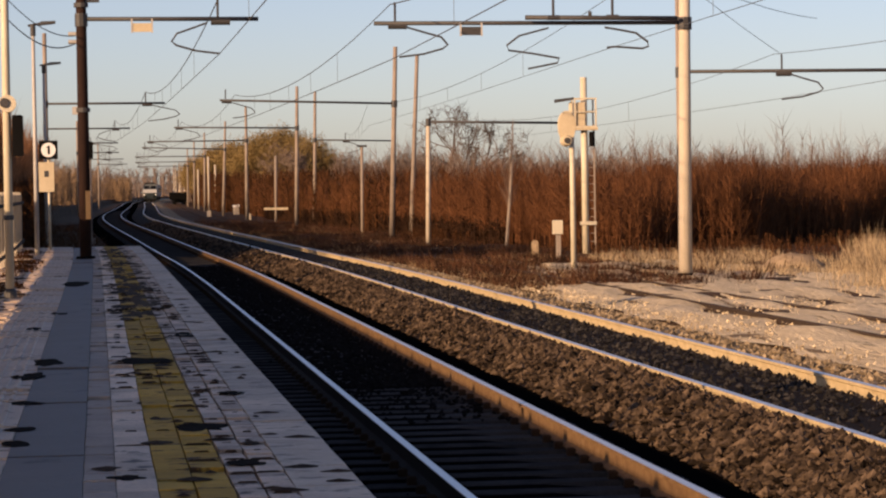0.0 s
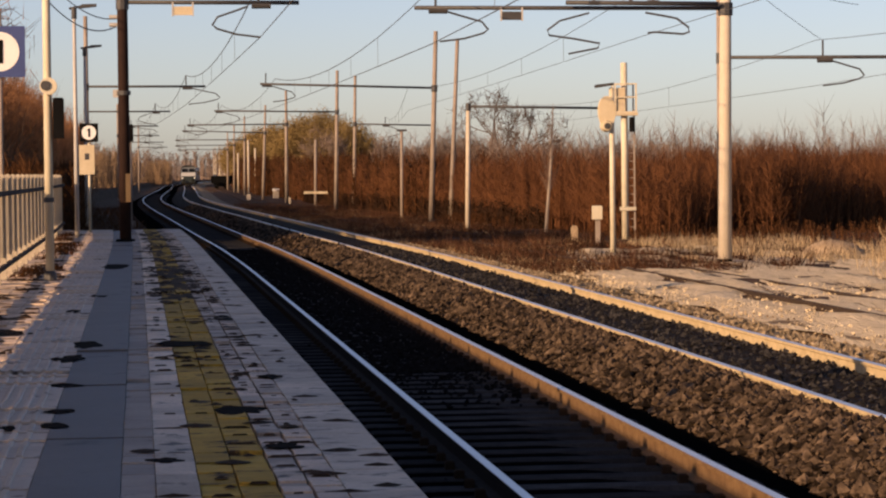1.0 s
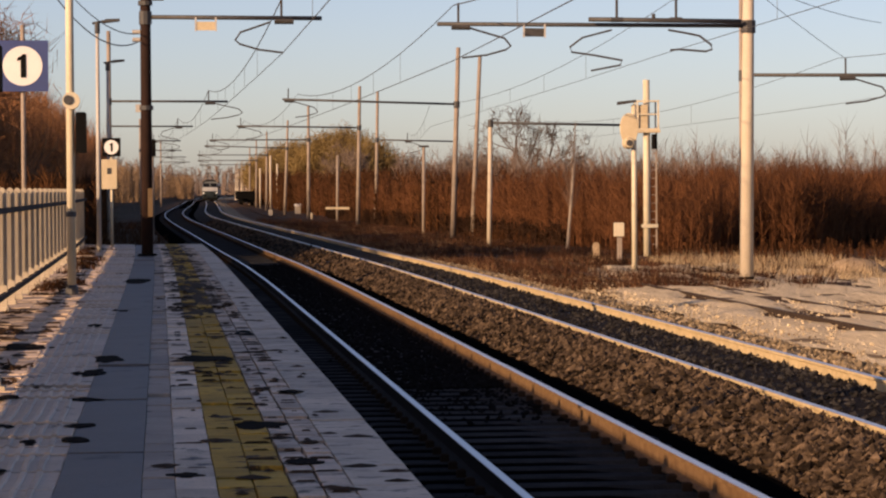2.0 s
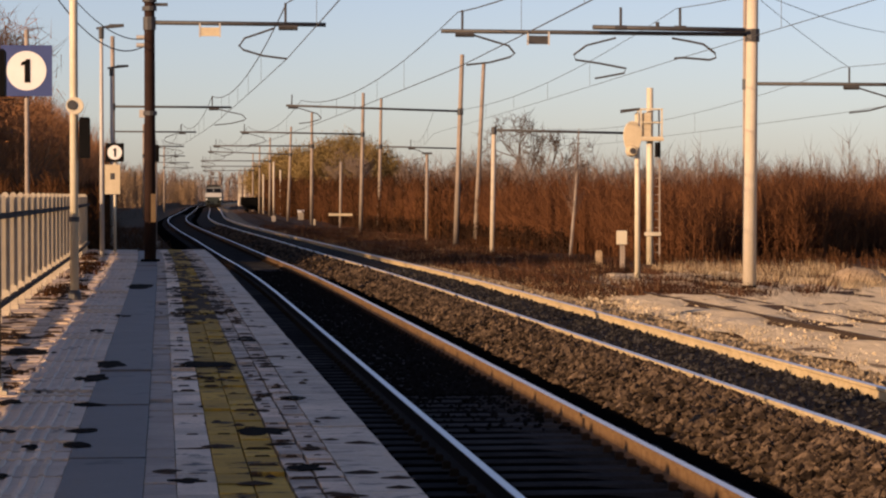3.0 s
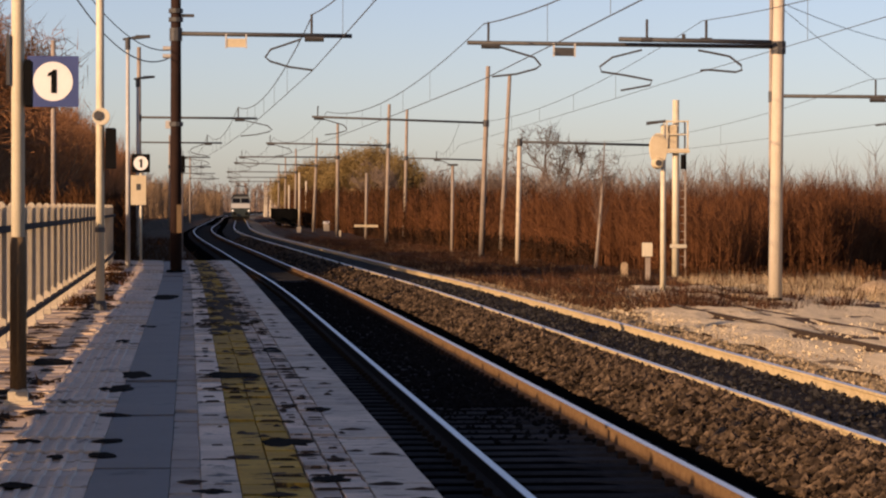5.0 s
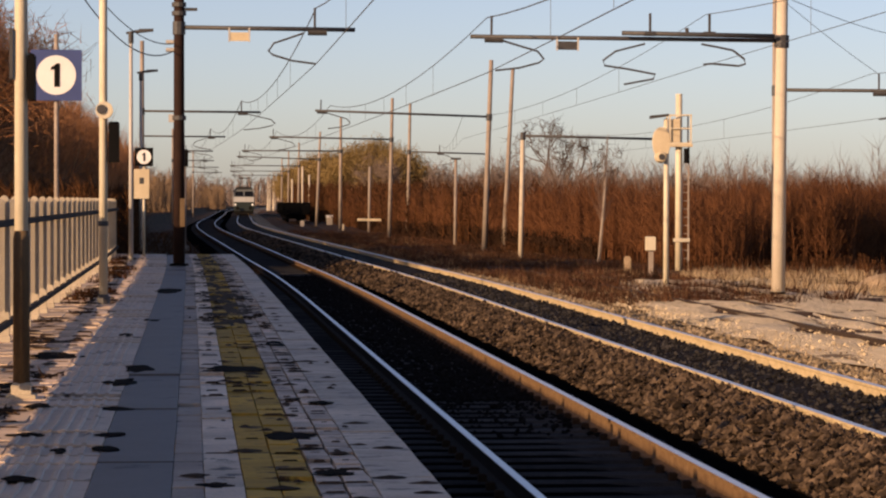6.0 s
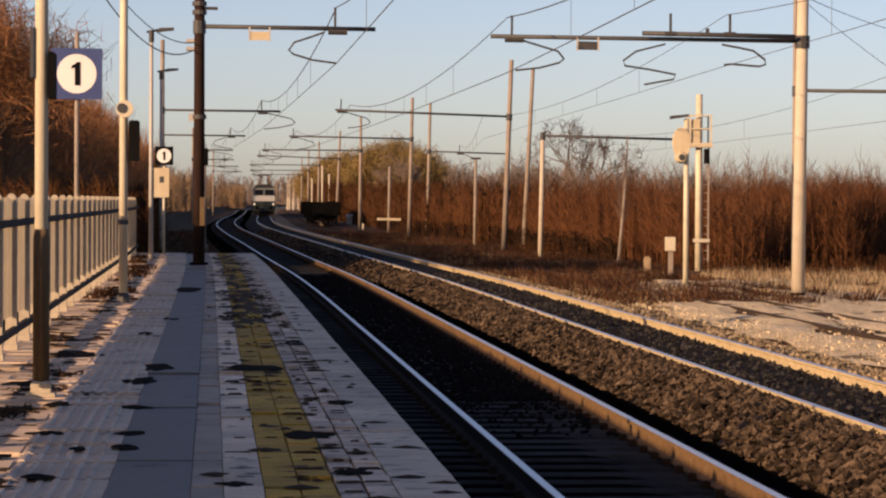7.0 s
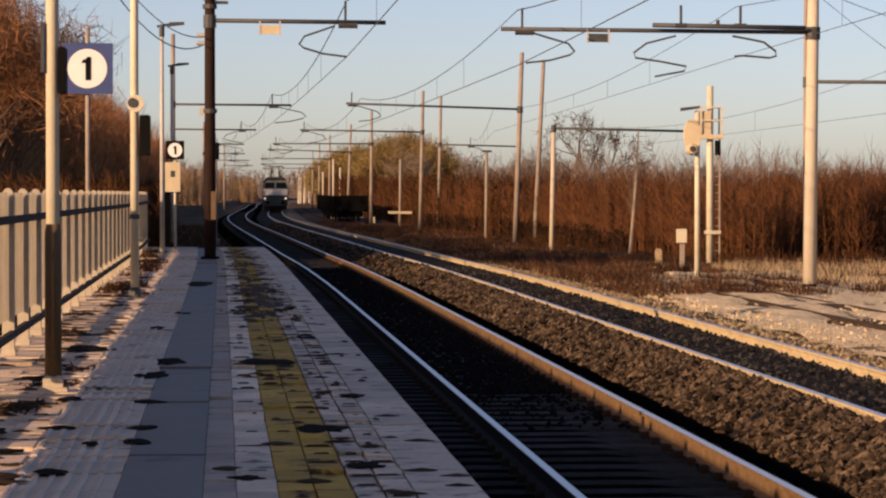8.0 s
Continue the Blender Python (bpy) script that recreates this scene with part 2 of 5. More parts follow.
def part(name, m, material, parent=None, label="", smooth=False, m4=None):
    ob = new(name, m.data(name, material, smooth) if isinstance(m, Mesh) else m)
    if parent is not None:
        ob.parent = parent
    if m4 is not None:
        ob.matrix_basis = m4
    if label:
        ob["label"] = label
    return ob


def thing(name, x, y, z, label, category, group="", kind="", rz=0.0, lean=0.0):
    ob = new(name)
    ob.matrix_basis = pose(x, y, z, 0, lean, rz)
    ob.empty_display_size = 0.2
    return tagged(ob, label, category, group, kind)


# ---- the line's course: a shift to the side along y ----
COURSE = [(-60, 0.0), (55, 0.0), (75, -0.12), (92, -0.40), (127, -0.90), (170, -1.55), (215, -1.95), (260, -1.70), (315, -0.77), (400, 0.75), (570, 3.95), (800, 14.0), (1200, 60.0)]


def dev(y):
    """Smooth course between the stations above."""
    for (a, p), (b, q) in zip(COURSE, COURSE[1:]):
        if y <= b or b == 1200:
            i = COURSE.index((a, p))
            pa, pb = COURSE[max(i - 1, 0)], COURSE[min(i + 2, len(COURSE) - 1)]
            sa = (q - pa[1]) / (b - pa[0]) if i else 0.0
            sb = (pb[1] - p) / (pb[0] - a)
            h, u = b - a, min(max((y - a) / (b - a), 0.0), 1.0)
            return (2 * u**3 - 3 * u**2 + 1) * p + (u**3 - 2 * u**2 + u) * h * sa + (3 * u**2 - 2 * u**3) * q + (u**3 - u**2) * h * sb
    return COURSE[-1][1]


def stations(a, b):
    out, y = [], a
    while y < b:
        out.append(y)
        y += 3.0 if y < 60 else 6.0 if y < 350 else 15.0
    return out + [b]


T1, T2, T3 = 3.09, 6.68, 11.75
rng = np.random.default_rng(7)


# ---- ground ----
def ground_z(x, y):
    u = x - dev(y)
    n = noise.noise(Vector((x * 0.15, y * 0.15, 0))) * 0.10 + noise.noise(Vector((x * 0.6, y * 0.5, 3))) * 0.05
    if u < -2.6:
        return -0.12 + n * 0.4
    if u < 9.2:
        return -0.95
    k = min((u - 9.2) / 1.2, 1.0)
    return -0.95 + k * (0.15 + n)


def build_ground():
    xs = [-1500, -700, -300, -120, -60, -30, -15, -8, -5, -3.4, -2.65, -2.55] + [1.0, 4.0, 7.5, 9.2] + list(np.arange(9.6, 34, 0.5)) + [36, 40, 46, 55, 70, 100, 160, 300, 700, 1500]
    ys = [-300, -100, -40, -10, 0, 6, 12, 18, 24, 28, 30] + list(np.arange(31, 125, 0.75)) + list(np.arange(126, 240, 3)) + [260, 290, 330, 380, 450, 550, 700, 900, 1200, 1700, 2600, 4000]
    m = Mesh()
    for y in ys:
        for x in xs:
            m.v.append((x + dev(y) * (1 if abs(x) < 60 else 0), y, ground_z(x + dev(y), y) if abs(x) < 60 else -0.6))
    w = len(xs)
    for j in range(len(ys) - 1):
        for i in range(w - 1):
            a = j * w + i
            m.f.append((a, a + 1, a + w + 1, a + w))
    tagged(part("ground", m, M_SOIL, smooth=True), "dry tan earth and trodden gravel beside the railway", "ground", kind="structure")


build_ground()


def build_waste_ground():
    """Pale gravel patch beside the line, with a ragged edge."""
    m = Mesh()
    ys, ks = np.arange(24.0, 80.0, 0.8), np.linspace(0, 1, 60)
    for y in ys:
        a = 9.55 + max(0.0, y - 58) * 0.13 + 0.35 * noise.noise(Vector((0, y * 0.4, 5)))
        b = 21.0 + 1.5 * noise.noise(Vector((0, y * 0.2, 9))) - max(0.0, y - 60) * 0.2
        for k in ks:
            x = a + (b - a) * k + dev(y)
            m.v.append((x, y, ground_z(x, y) + 0.03 + (0.11 * noise.noise(Vector((x * 1.5, y * 0.28, 2))) + 0.05 * noise.noise(Vector((x * 2.5, y * 1.1, 7)))) * (0.1 < k < 0.92)))
    w = len(ks)
    for j in range(len(ys) - 1):
        for i in range(w - 1):
            q = j * w + i
            m.f.append((q, q + 1, q + w + 1, q + w))
    tagged(part("gravel_path", m, M_PALEGROUND, smooth=True), "pale trodden gravel beside the far track", "ground", kind="structure")


build_waste_ground()


def stones(name, u0, u1, y0, y1, count, s0, s1, top, parent, bias=1.0, material=None):
    """Loose stones, angular, on a strip beside the course."""
    base = np.array([(1, 0, 0), (-1, 0, 0), (0, 1, 0), (0, -1, 0), (0, 0, 1), (0, 0, -1)], float)
    tri = np.array([(0, 2, 4), (2, 1, 4), (1, 3, 4), (3, 0, 4), (2, 0, 5), (1, 2, 5), (3, 1, 5), (0, 3, 5)])
    y = y0 + (y1 - y0) * rng.random(count) ** bias
    u = u0 + (u1 - u0) * rng.random(count) ** 0.8
    d = np.interp(y, np.arange(-20, 400, 2.0), [dev(k) for k in np.arange(-20, 400, 2.0)])
    s = s0 + (s1 - s0) * rng.random(count) ** 2
    v = base[None] * (0.65 + 0.7 * rng.random((count, 6, 1))) + rng.normal(0, 0.22, (count, 6, 3))
    a = rng.random(count) * 6.283
    ca, sa = np.cos(a)[:, None], np.sin(a)[:, None]
    vx, vy = v[..., 0] * ca - v[..., 1] * sa, v[..., 0] * sa + v[..., 1] * ca
    z = np.array([top(k) for k in u]) + rng.random(count) * 0.045
    V = np.stack([vx * s[:, None] + (u + d)[:, None], vy * s[:, None] + y[:, None], v[..., 2] * s[:, None] * 0.75 + z[:, None]], -1).reshape(-1, 3)
    F = (tri[None] + 6 * np.arange(count)[:, None, None]).reshape(-1, 3)
    me = bpy.data.meshes.new(name)
    me.from_pydata(V.tolist(), [], F.tolist())
    me.materials.append(material or M_STONE)
    ob = new(name, me)
    ob.parent = parent
    return tagged(ob, "loose angular ballast stones, rust brown", "", kind="stuff")


def bed_z(u):
    """Top of the ballast across the line."""
    pts = [(1.32, -0.84), (1.9, -0.70), (3.2, -0.70), (3.9, -0.76), (4.82, -0.82), (5.13, -0.67), (5.40, -0.585), (5.75, -0.565), (5.86, -0.60), (5.99, -0.68), (6.15, -0.64), (6.8, -0.615), (7.33, -0.612), (7.55, -0.70), (8.0, -0.68), (8.5, -0.70), (9.6, -0.96)]
    return float(np.interp(u, [p[0] for p in pts], [p[1] for p in pts]))


def build_bed():
    bed = None
    # Near track and the strip past its right rail carry shade in their colour.
    for a, b, mt in ((1.32, 4.0, M_SHADEBED), (4.0, 4.82, M_SHADEBED), (4.82, 5.99, M_BALLAST), (5.99, 7.6, M_BALLAST), (7.6, 9.6, M_SHOULDER)):
        us = sorted({a, b, *[u for u in (1.9, 3.2, 3.9, 4.82, 5.13, 5.40, 5.75, 5.86, 5.99, 6.15, 6.8, 7.33, 7.55, 8.0, 8.5) if a < u < b]})
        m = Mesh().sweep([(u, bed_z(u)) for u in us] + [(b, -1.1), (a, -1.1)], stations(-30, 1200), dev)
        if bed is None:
            bed = tagged(part("trackbed", m, mt), "stone ballast under two railway tracks, stained and coloured dark for shade", "trackbed", kind="structure")
        else:
            part("ballast_strip", m, mt, bed)
    stones("ballast_stones", 4.78, 5.84, 20.4, 78, 13500, 0.026, 0.072, bed_z, bed, 1.35)
    shapes = [stones("ballast_stone", -0.001, 0.001, -0.001, 0.001, 1, 1.0, 1.0, lambda u: 0.0, None).data for _ in range(8)]
    for ob in [o for o in bpy.data.objects if o.data in shapes]:
        bpy.data.objects.remove(ob)
    for k in range(300):
        u, y = 4.80 + 1.02 * rng.random() ** 0.8, 19.3 + 1.2 * rng.random()
        r = 0.028 + 0.045 * float(rng.random()) ** 2
        part("ballast_stone", shapes[k % 8], None, bed, m4=pose(u + dev(y), y, bed_z(u) + 0.02 * rng.random(), 0, 0, 360 * rng.random()) @ Matrix.Scale(r, 4))
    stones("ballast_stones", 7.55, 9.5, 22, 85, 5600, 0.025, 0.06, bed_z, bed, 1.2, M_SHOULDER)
    stones("ballast_stones", 4.72, 5.84, 16.5, 20.2, 1500, 0.026, 0.072, bed_z, bed, 1.0)
    # Shade-dark stones thicken with distance until they cover the sleepers.
    stones("ballast_stones", 2.45, 3.75, 25.0, 31.0, 420, 0.02, 0.04, lambda u: -0.70, bed, 0.5, M_SHADESTONE)
    stones("ballast_stones", 2.45, 3.75, 30.0, 80, 8000, 0.02, 0.045, lambda u: -0.70, bed, 1.25, M_SHADESTONE)
    stones("ballast_stones", 1.35, 2.2, 12, 40, 1800, 0.025, 0.06, lambda u: -0.775, bed, 1.2, M_SHADESTONE)
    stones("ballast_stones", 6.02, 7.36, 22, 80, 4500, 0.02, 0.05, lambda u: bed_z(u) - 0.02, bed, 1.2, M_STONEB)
    stones("ballast_stones", 4.0, 5.8, 75, 190, 3500, 0.05, 0.10, bed_z, bed, 1.2)


build_bed()


def rail_profile(x, z):
    """A flat-bottomed rail under its head, top at z."""
    half = [(0.036, z - 0.004), (0.036, z - 0.035), (0.010, z - 0.048), (0.010, z - 0.135), (0.070, z - 0.155), (0.070, z - 0.165)]
    return [(x + a, b) for a, b in half] + [(x - a, b) for a, b in reversed(half)]


def build_track(name, c, rust, label, first, last):
    tr = thing(name, 0, 0, 0, label, "railway track", kind="structure")
    for side in (-0.7525, 0.7525):
        # Only the near track's left rail takes the shade-darkened colour.
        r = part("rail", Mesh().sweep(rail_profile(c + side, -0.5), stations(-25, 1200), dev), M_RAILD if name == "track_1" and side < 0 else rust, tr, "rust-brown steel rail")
        part("rail_head", Mesh().sweep([(c + side - 0.033, -0.504), (c + side + 0.033, -0.504), (c + side + 0.028, -0.499), (c + side - 0.028, -0.499)], stations(-25, 1200), dev), M_HEAD, r, "polished running surface")
    sl = Mesh().prism([(-1.2, -0.86), (1.2, -0.86), (1.2, -0.70), (1.16, -0.688), (0.45, -0.690), (-0.45, -0.690), (-1.16, -0.688), (-1.2, -0.70)], -0.13, 0.13).data("sleeper", M_SLEEPER)
    cm = Mesh()
    for sx in (-0.7525, 0.7525):
        for e in (-1, 1):
            cm.box(sx + e * 0.10 - 0.035, sx + e * 0.10 + 0.035, -0.035, 0.035, -0.692, -0.625, 0.012)
    cl = cm.data("rail_clip", M_CLIP)
    far, farc, y = Mesh(), Mesh(), -6.0
    k = 0
    while y < 330:
        x = c + dev(y) + float(rng.normal(0, 0.012))
        if first <= y <= last:
            part("sleeper", sl, None, tr, m4=pose(x, y, 0))
            part("rail_clip", cl, None, tr, m4=pose(c + dev(y), y, 0))
        else:
            far.box(x - 1.2, x + 1.2, y - 0.13, y + 0.13, -0.86, -0.69)
            for sx in (-0.7525, 0.7525):
                farc.box(x + sx - 0.13, x + sx + 0.13, y - 0.05, y + 0.05, -0.69, -0.63)
        y += 0.61
        k += 1
    tagged(part("sleeper", far, M_SLEEPER, tr), kind="stuff")
    tagged(part("rail_clip", farc, M_CLIP, tr), kind="stuff")


for _u0, _u1, _y0, _y1, _n in ((9.4, 13.5, 26, 66, 4200), (13.0, 20.0, 40, 74, 3000)):
    _ob = stones("gravel", _u0, _u1, _y0, _y1, _n, 0.012, 0.038, lambda u: -0.815, None, 1.1, M_PALEGROUND)
    tagged(_ob, "scattered pale gravel on the waste ground", "gravel", kind="stuff")
for _u0, _u1, _y0, _y1, _n in ((9.3, 9.65, 50, 78, 420), (10.1, 10.5, 46, 98, 700), (10.85, 11.1, 52, 112, 560), (12.4, 12.75, 50, 92, 520), (13.3, 13.6, 62, 112, 480)):
    _ob = stones("gravel", _u0, _u1, _y0, _y1, _n, 0.014, 0.040, lambda u: -0.825, None, 1.1, M_PALEGROUND)
    tagged(_ob, "pale gravel spilled in rows beside the far track", "gravel", kind="stuff")
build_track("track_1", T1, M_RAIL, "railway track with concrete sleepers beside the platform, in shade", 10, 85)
build_track("track_2", T2, M_RAILSUN, "second railway track with rusty sunlit rails", 20, 95)


def build_siding():
    tr = thing("track_3", 0, 0, 0, "disused siding with dark rails sunk in dry earth", "railway track", kind="structure")
    for side in (-0.7525, 0.7525):
        p = [(a, b - 0.23 if side < 0 else b - 0.26) for a, b in rail_profile(T3 + side, 0.0)]
        part("rail", Mesh().sweep([(a, b - 0.47) for a, b in p], stations(20, 560), dev), M_OLDRAIL, tr)


build_siding()


# ---- platform ----
Y_END = 78.0
COLS = [
    # left edge, right edge, tile length, material key, top
    (-2.35, -2.02, 0.50, "tile"), (-2.02, -1.69, 0.50, "tile"), (-1.69, -1.36, 0.50, "tile"), (-1.36, -1.14, 0.50, "tile"),
    (-1.14, -0.56, 0.50, "ridged"), (-0.56, -0.12, 4.00, "slate"),
    (-0.12, 0.05, 0.50, "smooth"), (0.05, 0.26, 0.50, "tile"), (0.26, 0.45, 0.50, "yellow"), (0.45, 0.64, 0.50, "yellow"),
    (0.64, 0.79, 0.25, "paver"), (0.79, 0.95, 0.25, "paver"), (0.95, 1.30, 1.00, "coping"),
]
TILE_MAT = {"tile": M_TILE, "smooth": M_SMOOTH, "ridged": M_TACTILE, "slate": M_SLATE, "yellow": M_YELLOW, "paver": M_PAVER, "coping": M_COPING}
TILE_NAME = {"tile": "paving_tile", "smooth": "paving_tile", "ridged": "ridged_tile", "slate": "slate_slab", "yellow": "yellow_tile", "paver": "paver", "coping": "coping_slab"}


def build_platform():
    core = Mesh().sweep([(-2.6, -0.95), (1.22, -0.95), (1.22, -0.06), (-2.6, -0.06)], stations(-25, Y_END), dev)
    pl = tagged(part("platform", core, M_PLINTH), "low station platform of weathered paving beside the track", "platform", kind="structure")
    return pl


platform = build_platform()


def tile_mesh(w, l, key):
    m = Mesh().box(-w / 2, w / 2, -l / 2, l / 2, -0.055, 0.0, 0.0025)
    if key == "ridged":
        for i in range(6):
            x = -w / 2 + 0.04 + i * (w - 0.15) / 5
            m.box(x - 0.018, x + 0.018, -l / 2 + 0.004, l / 2 - 0.004, -0.003, 0.010, 0.006)
    return m


def build_paving():
    for x0, x1, ln, key in COLS:
        w = x1 - x0 - (0.014 if key == "paver" else 0.008 if key == "yellow" else 0.003)
        near = tile_mesh(w, ln - 0.010, key).data(TILE_NAME[key], TILE_MAT[key])
        rest = Mesh()
        y = -24.0 + ln / 2
        while y < Y_END:
            jz = float(rng.normal(-0.005, 0.006)) if key not in ("slate", "coping") else float(rng.normal(-0.002, 0.002))
            tilt, roll = float(rng.normal(0, 1.1)), float(rng.normal(0, 0.3))
            if key in ("slate", "coping"):
                tilt, roll = tilt * 0.2, roll * 0.2
            m4 = pose((x0 + x1) / 2 + dev(y), y, jz, tilt, roll, 0)
            if 13.0 < y < 21.5:
                part(TILE_NAME[key], near, None, platform, m4=m4)
            else:
                t = tile_mesh(w, ln - 0.010, key)
                n = len(rest.v)
                rest.v += [tuple(m4 @ Vector(p)) for p in t.v]
                rest.f += [tuple(i + n for i in f) for f in t.f]
            y += ln
        tagged(part(TILE_NAME[key], rest, TILE_MAT[key], platform), kind="stuff")


def build_joint_dirt():
    """Dirt and moss standing in the cross joints of the small tiles."""
    m = Mesh()
    for x0, x1, ln, key in COLS:
        if key not in ("tile", "yellow", "paver") or x1 < -1.4:
            continue
        y = -24.0
        while y < 46.0:
            y += ln
            if y < 11.0 or rng.random() > (0.5 if key != "paver" else 0.4):
                continue
            w = (x1 - x0) * (0.3 + 0.8 * rng.random())
            c = x0 + (x1 - x0) * (0.43 + 0.14 * rng.random()) + dev(y)
            h = 0.008 + 0.016 * rng.random() ** 1.6
            n = len(m.v)
            for a, b in ((-0.5, 0.1), (-0.22, -0.9), (0.2, -1.1), (0.5, -0.1), (0.25, 1.0), (-0.3, 0.8)):
                m.v.append((c + a * w, y + b * h * (0.7 + 0.6 * rng.random()), -0.012))
            m.v += [(c - 0.32 * w, y, 0.003), (c + 0.3 * w, y, 0.004)]
            for q in ((0, 1, 6), (1, 2, 7, 6), (2, 3, 7), (3, 4, 7), (4, 5, 6, 7), (5, 0, 6)):
                m.f.append(tuple(n + i for i in q))
    tagged(part("joint_dirt", m, M_LITTER, platform), "dark dirt in the tile joints", "", kind="stuff")


# ---- fence ----
FX, FY0, FY1, FSTEP = -2.0, -14.0, 78.0, 1.9


def build_fence():
    k = 0
    y = FY0
    post = Mesh().prism([(-0.055, -0.1), (0.055, -0.1), (0.055, 1.47), (0.042, 1.525), (0.015, 1.55), (-0.015, 1.55), (-0.042, 1.525), (-0.055, 1.47)], -0.06, 0.06).data("post", M_CONC)
    foot = Mesh().box(-0.065, 0.065, -0.07, 0.07, -0.1, 0.07, 0.02).data("footing", M_CONC)
    pk = Mesh().prism([(-0.05, 0.34), (0.012, 0.34), (0.012, 1.47), (0.0, 1.51), (-0.035, 1.51), (-0.05, 1.47)], -0.015, 0.015).data("picket", M_CONC)
    rail = Mesh().box(0.014, 0.075, 0, FSTEP, 1.225, 1.295, 0.006).data("fence_rail", M_FRAIL)
    rail2 = Mesh().box(0.014, 0.075, 0, FSTEP, 0.17, 0.235, 0.006).data("fence_rail", M_FRAIL)
    while y < FY1:
        bay = thing("fence_panel", FX + dev(y), y, 0, "sunlit concrete picket fence bay with dark rails along the platform", "fence", "fence bays")
        part("post", post, None, bay)
        part("footing", foot, None, bay)
        part("fence_rail", rail, None, bay, "dark horizontal rail")
        part("fence_rail", rail2, None, bay, "dark horizontal rail")
        n = 22
        for i in range(n):
            part("picket", pk, None, bay, m4=pose(0, 0.10 + i * (FSTEP - 0.22) / (n - 1), 0))
        y += FSTEP
        k += 1


def build_debris():
    """Dead leaves and dirt swept against the fence and over the paving."""
    n = 4600
    c = rng.integers(0, 34, n)
    cx = np.concatenate([-1.85 + 0.55 * rng.random(26), 0.2 + 0.8 * rng.random(8)])
    cy = np.concatenate([19 + 55 * rng.random(26) ** 1.3, 26 + 40 * rng.random(8)])
    X = cx[c] + rng.normal(0, 0.09, n)
    Y = cy[c] + rng.normal(0, 0.16, n)
    P = np.stack([X, Y, np.full(n, -0.004)], 1)
    D = np.concatenate([rng.normal(0, 1.0, (n, 2)), np.abs(rng.normal(0.08, 0.10, (n, 1)))], 1)
    tagged(sticks("dead_leaves", P, D, 0.03 + 0.06 * rng.random(n), np.full(n, 0.014), M_LITTER), "brown dead leaves and dirt on the paving", "leaf litter", kind="stuff")
    n = 900
    c = rng.integers(0, 16, n)
    cx, cy = -1.85 + 0.45 * rng.random(16), 40 + 36 * rng.random(16)
    P = np.stack([cx[c] + rng.normal(0, 0.12, n), cy[c] + rng.normal(0, 0.2, n), np.full(n, -0.01)], 1)
    D = np.concatenate([rng.normal(0, 0.5, (n, 2)), np.ones((n, 1))], 1)
    tagged(sticks("weed_tufts", P, D, 0.05 + 0.13 * rng.random(n), np.full(n, 0.012), M_SHRUB), "dark withered weeds along the foot of the fence", "weeds", kind="stuff")


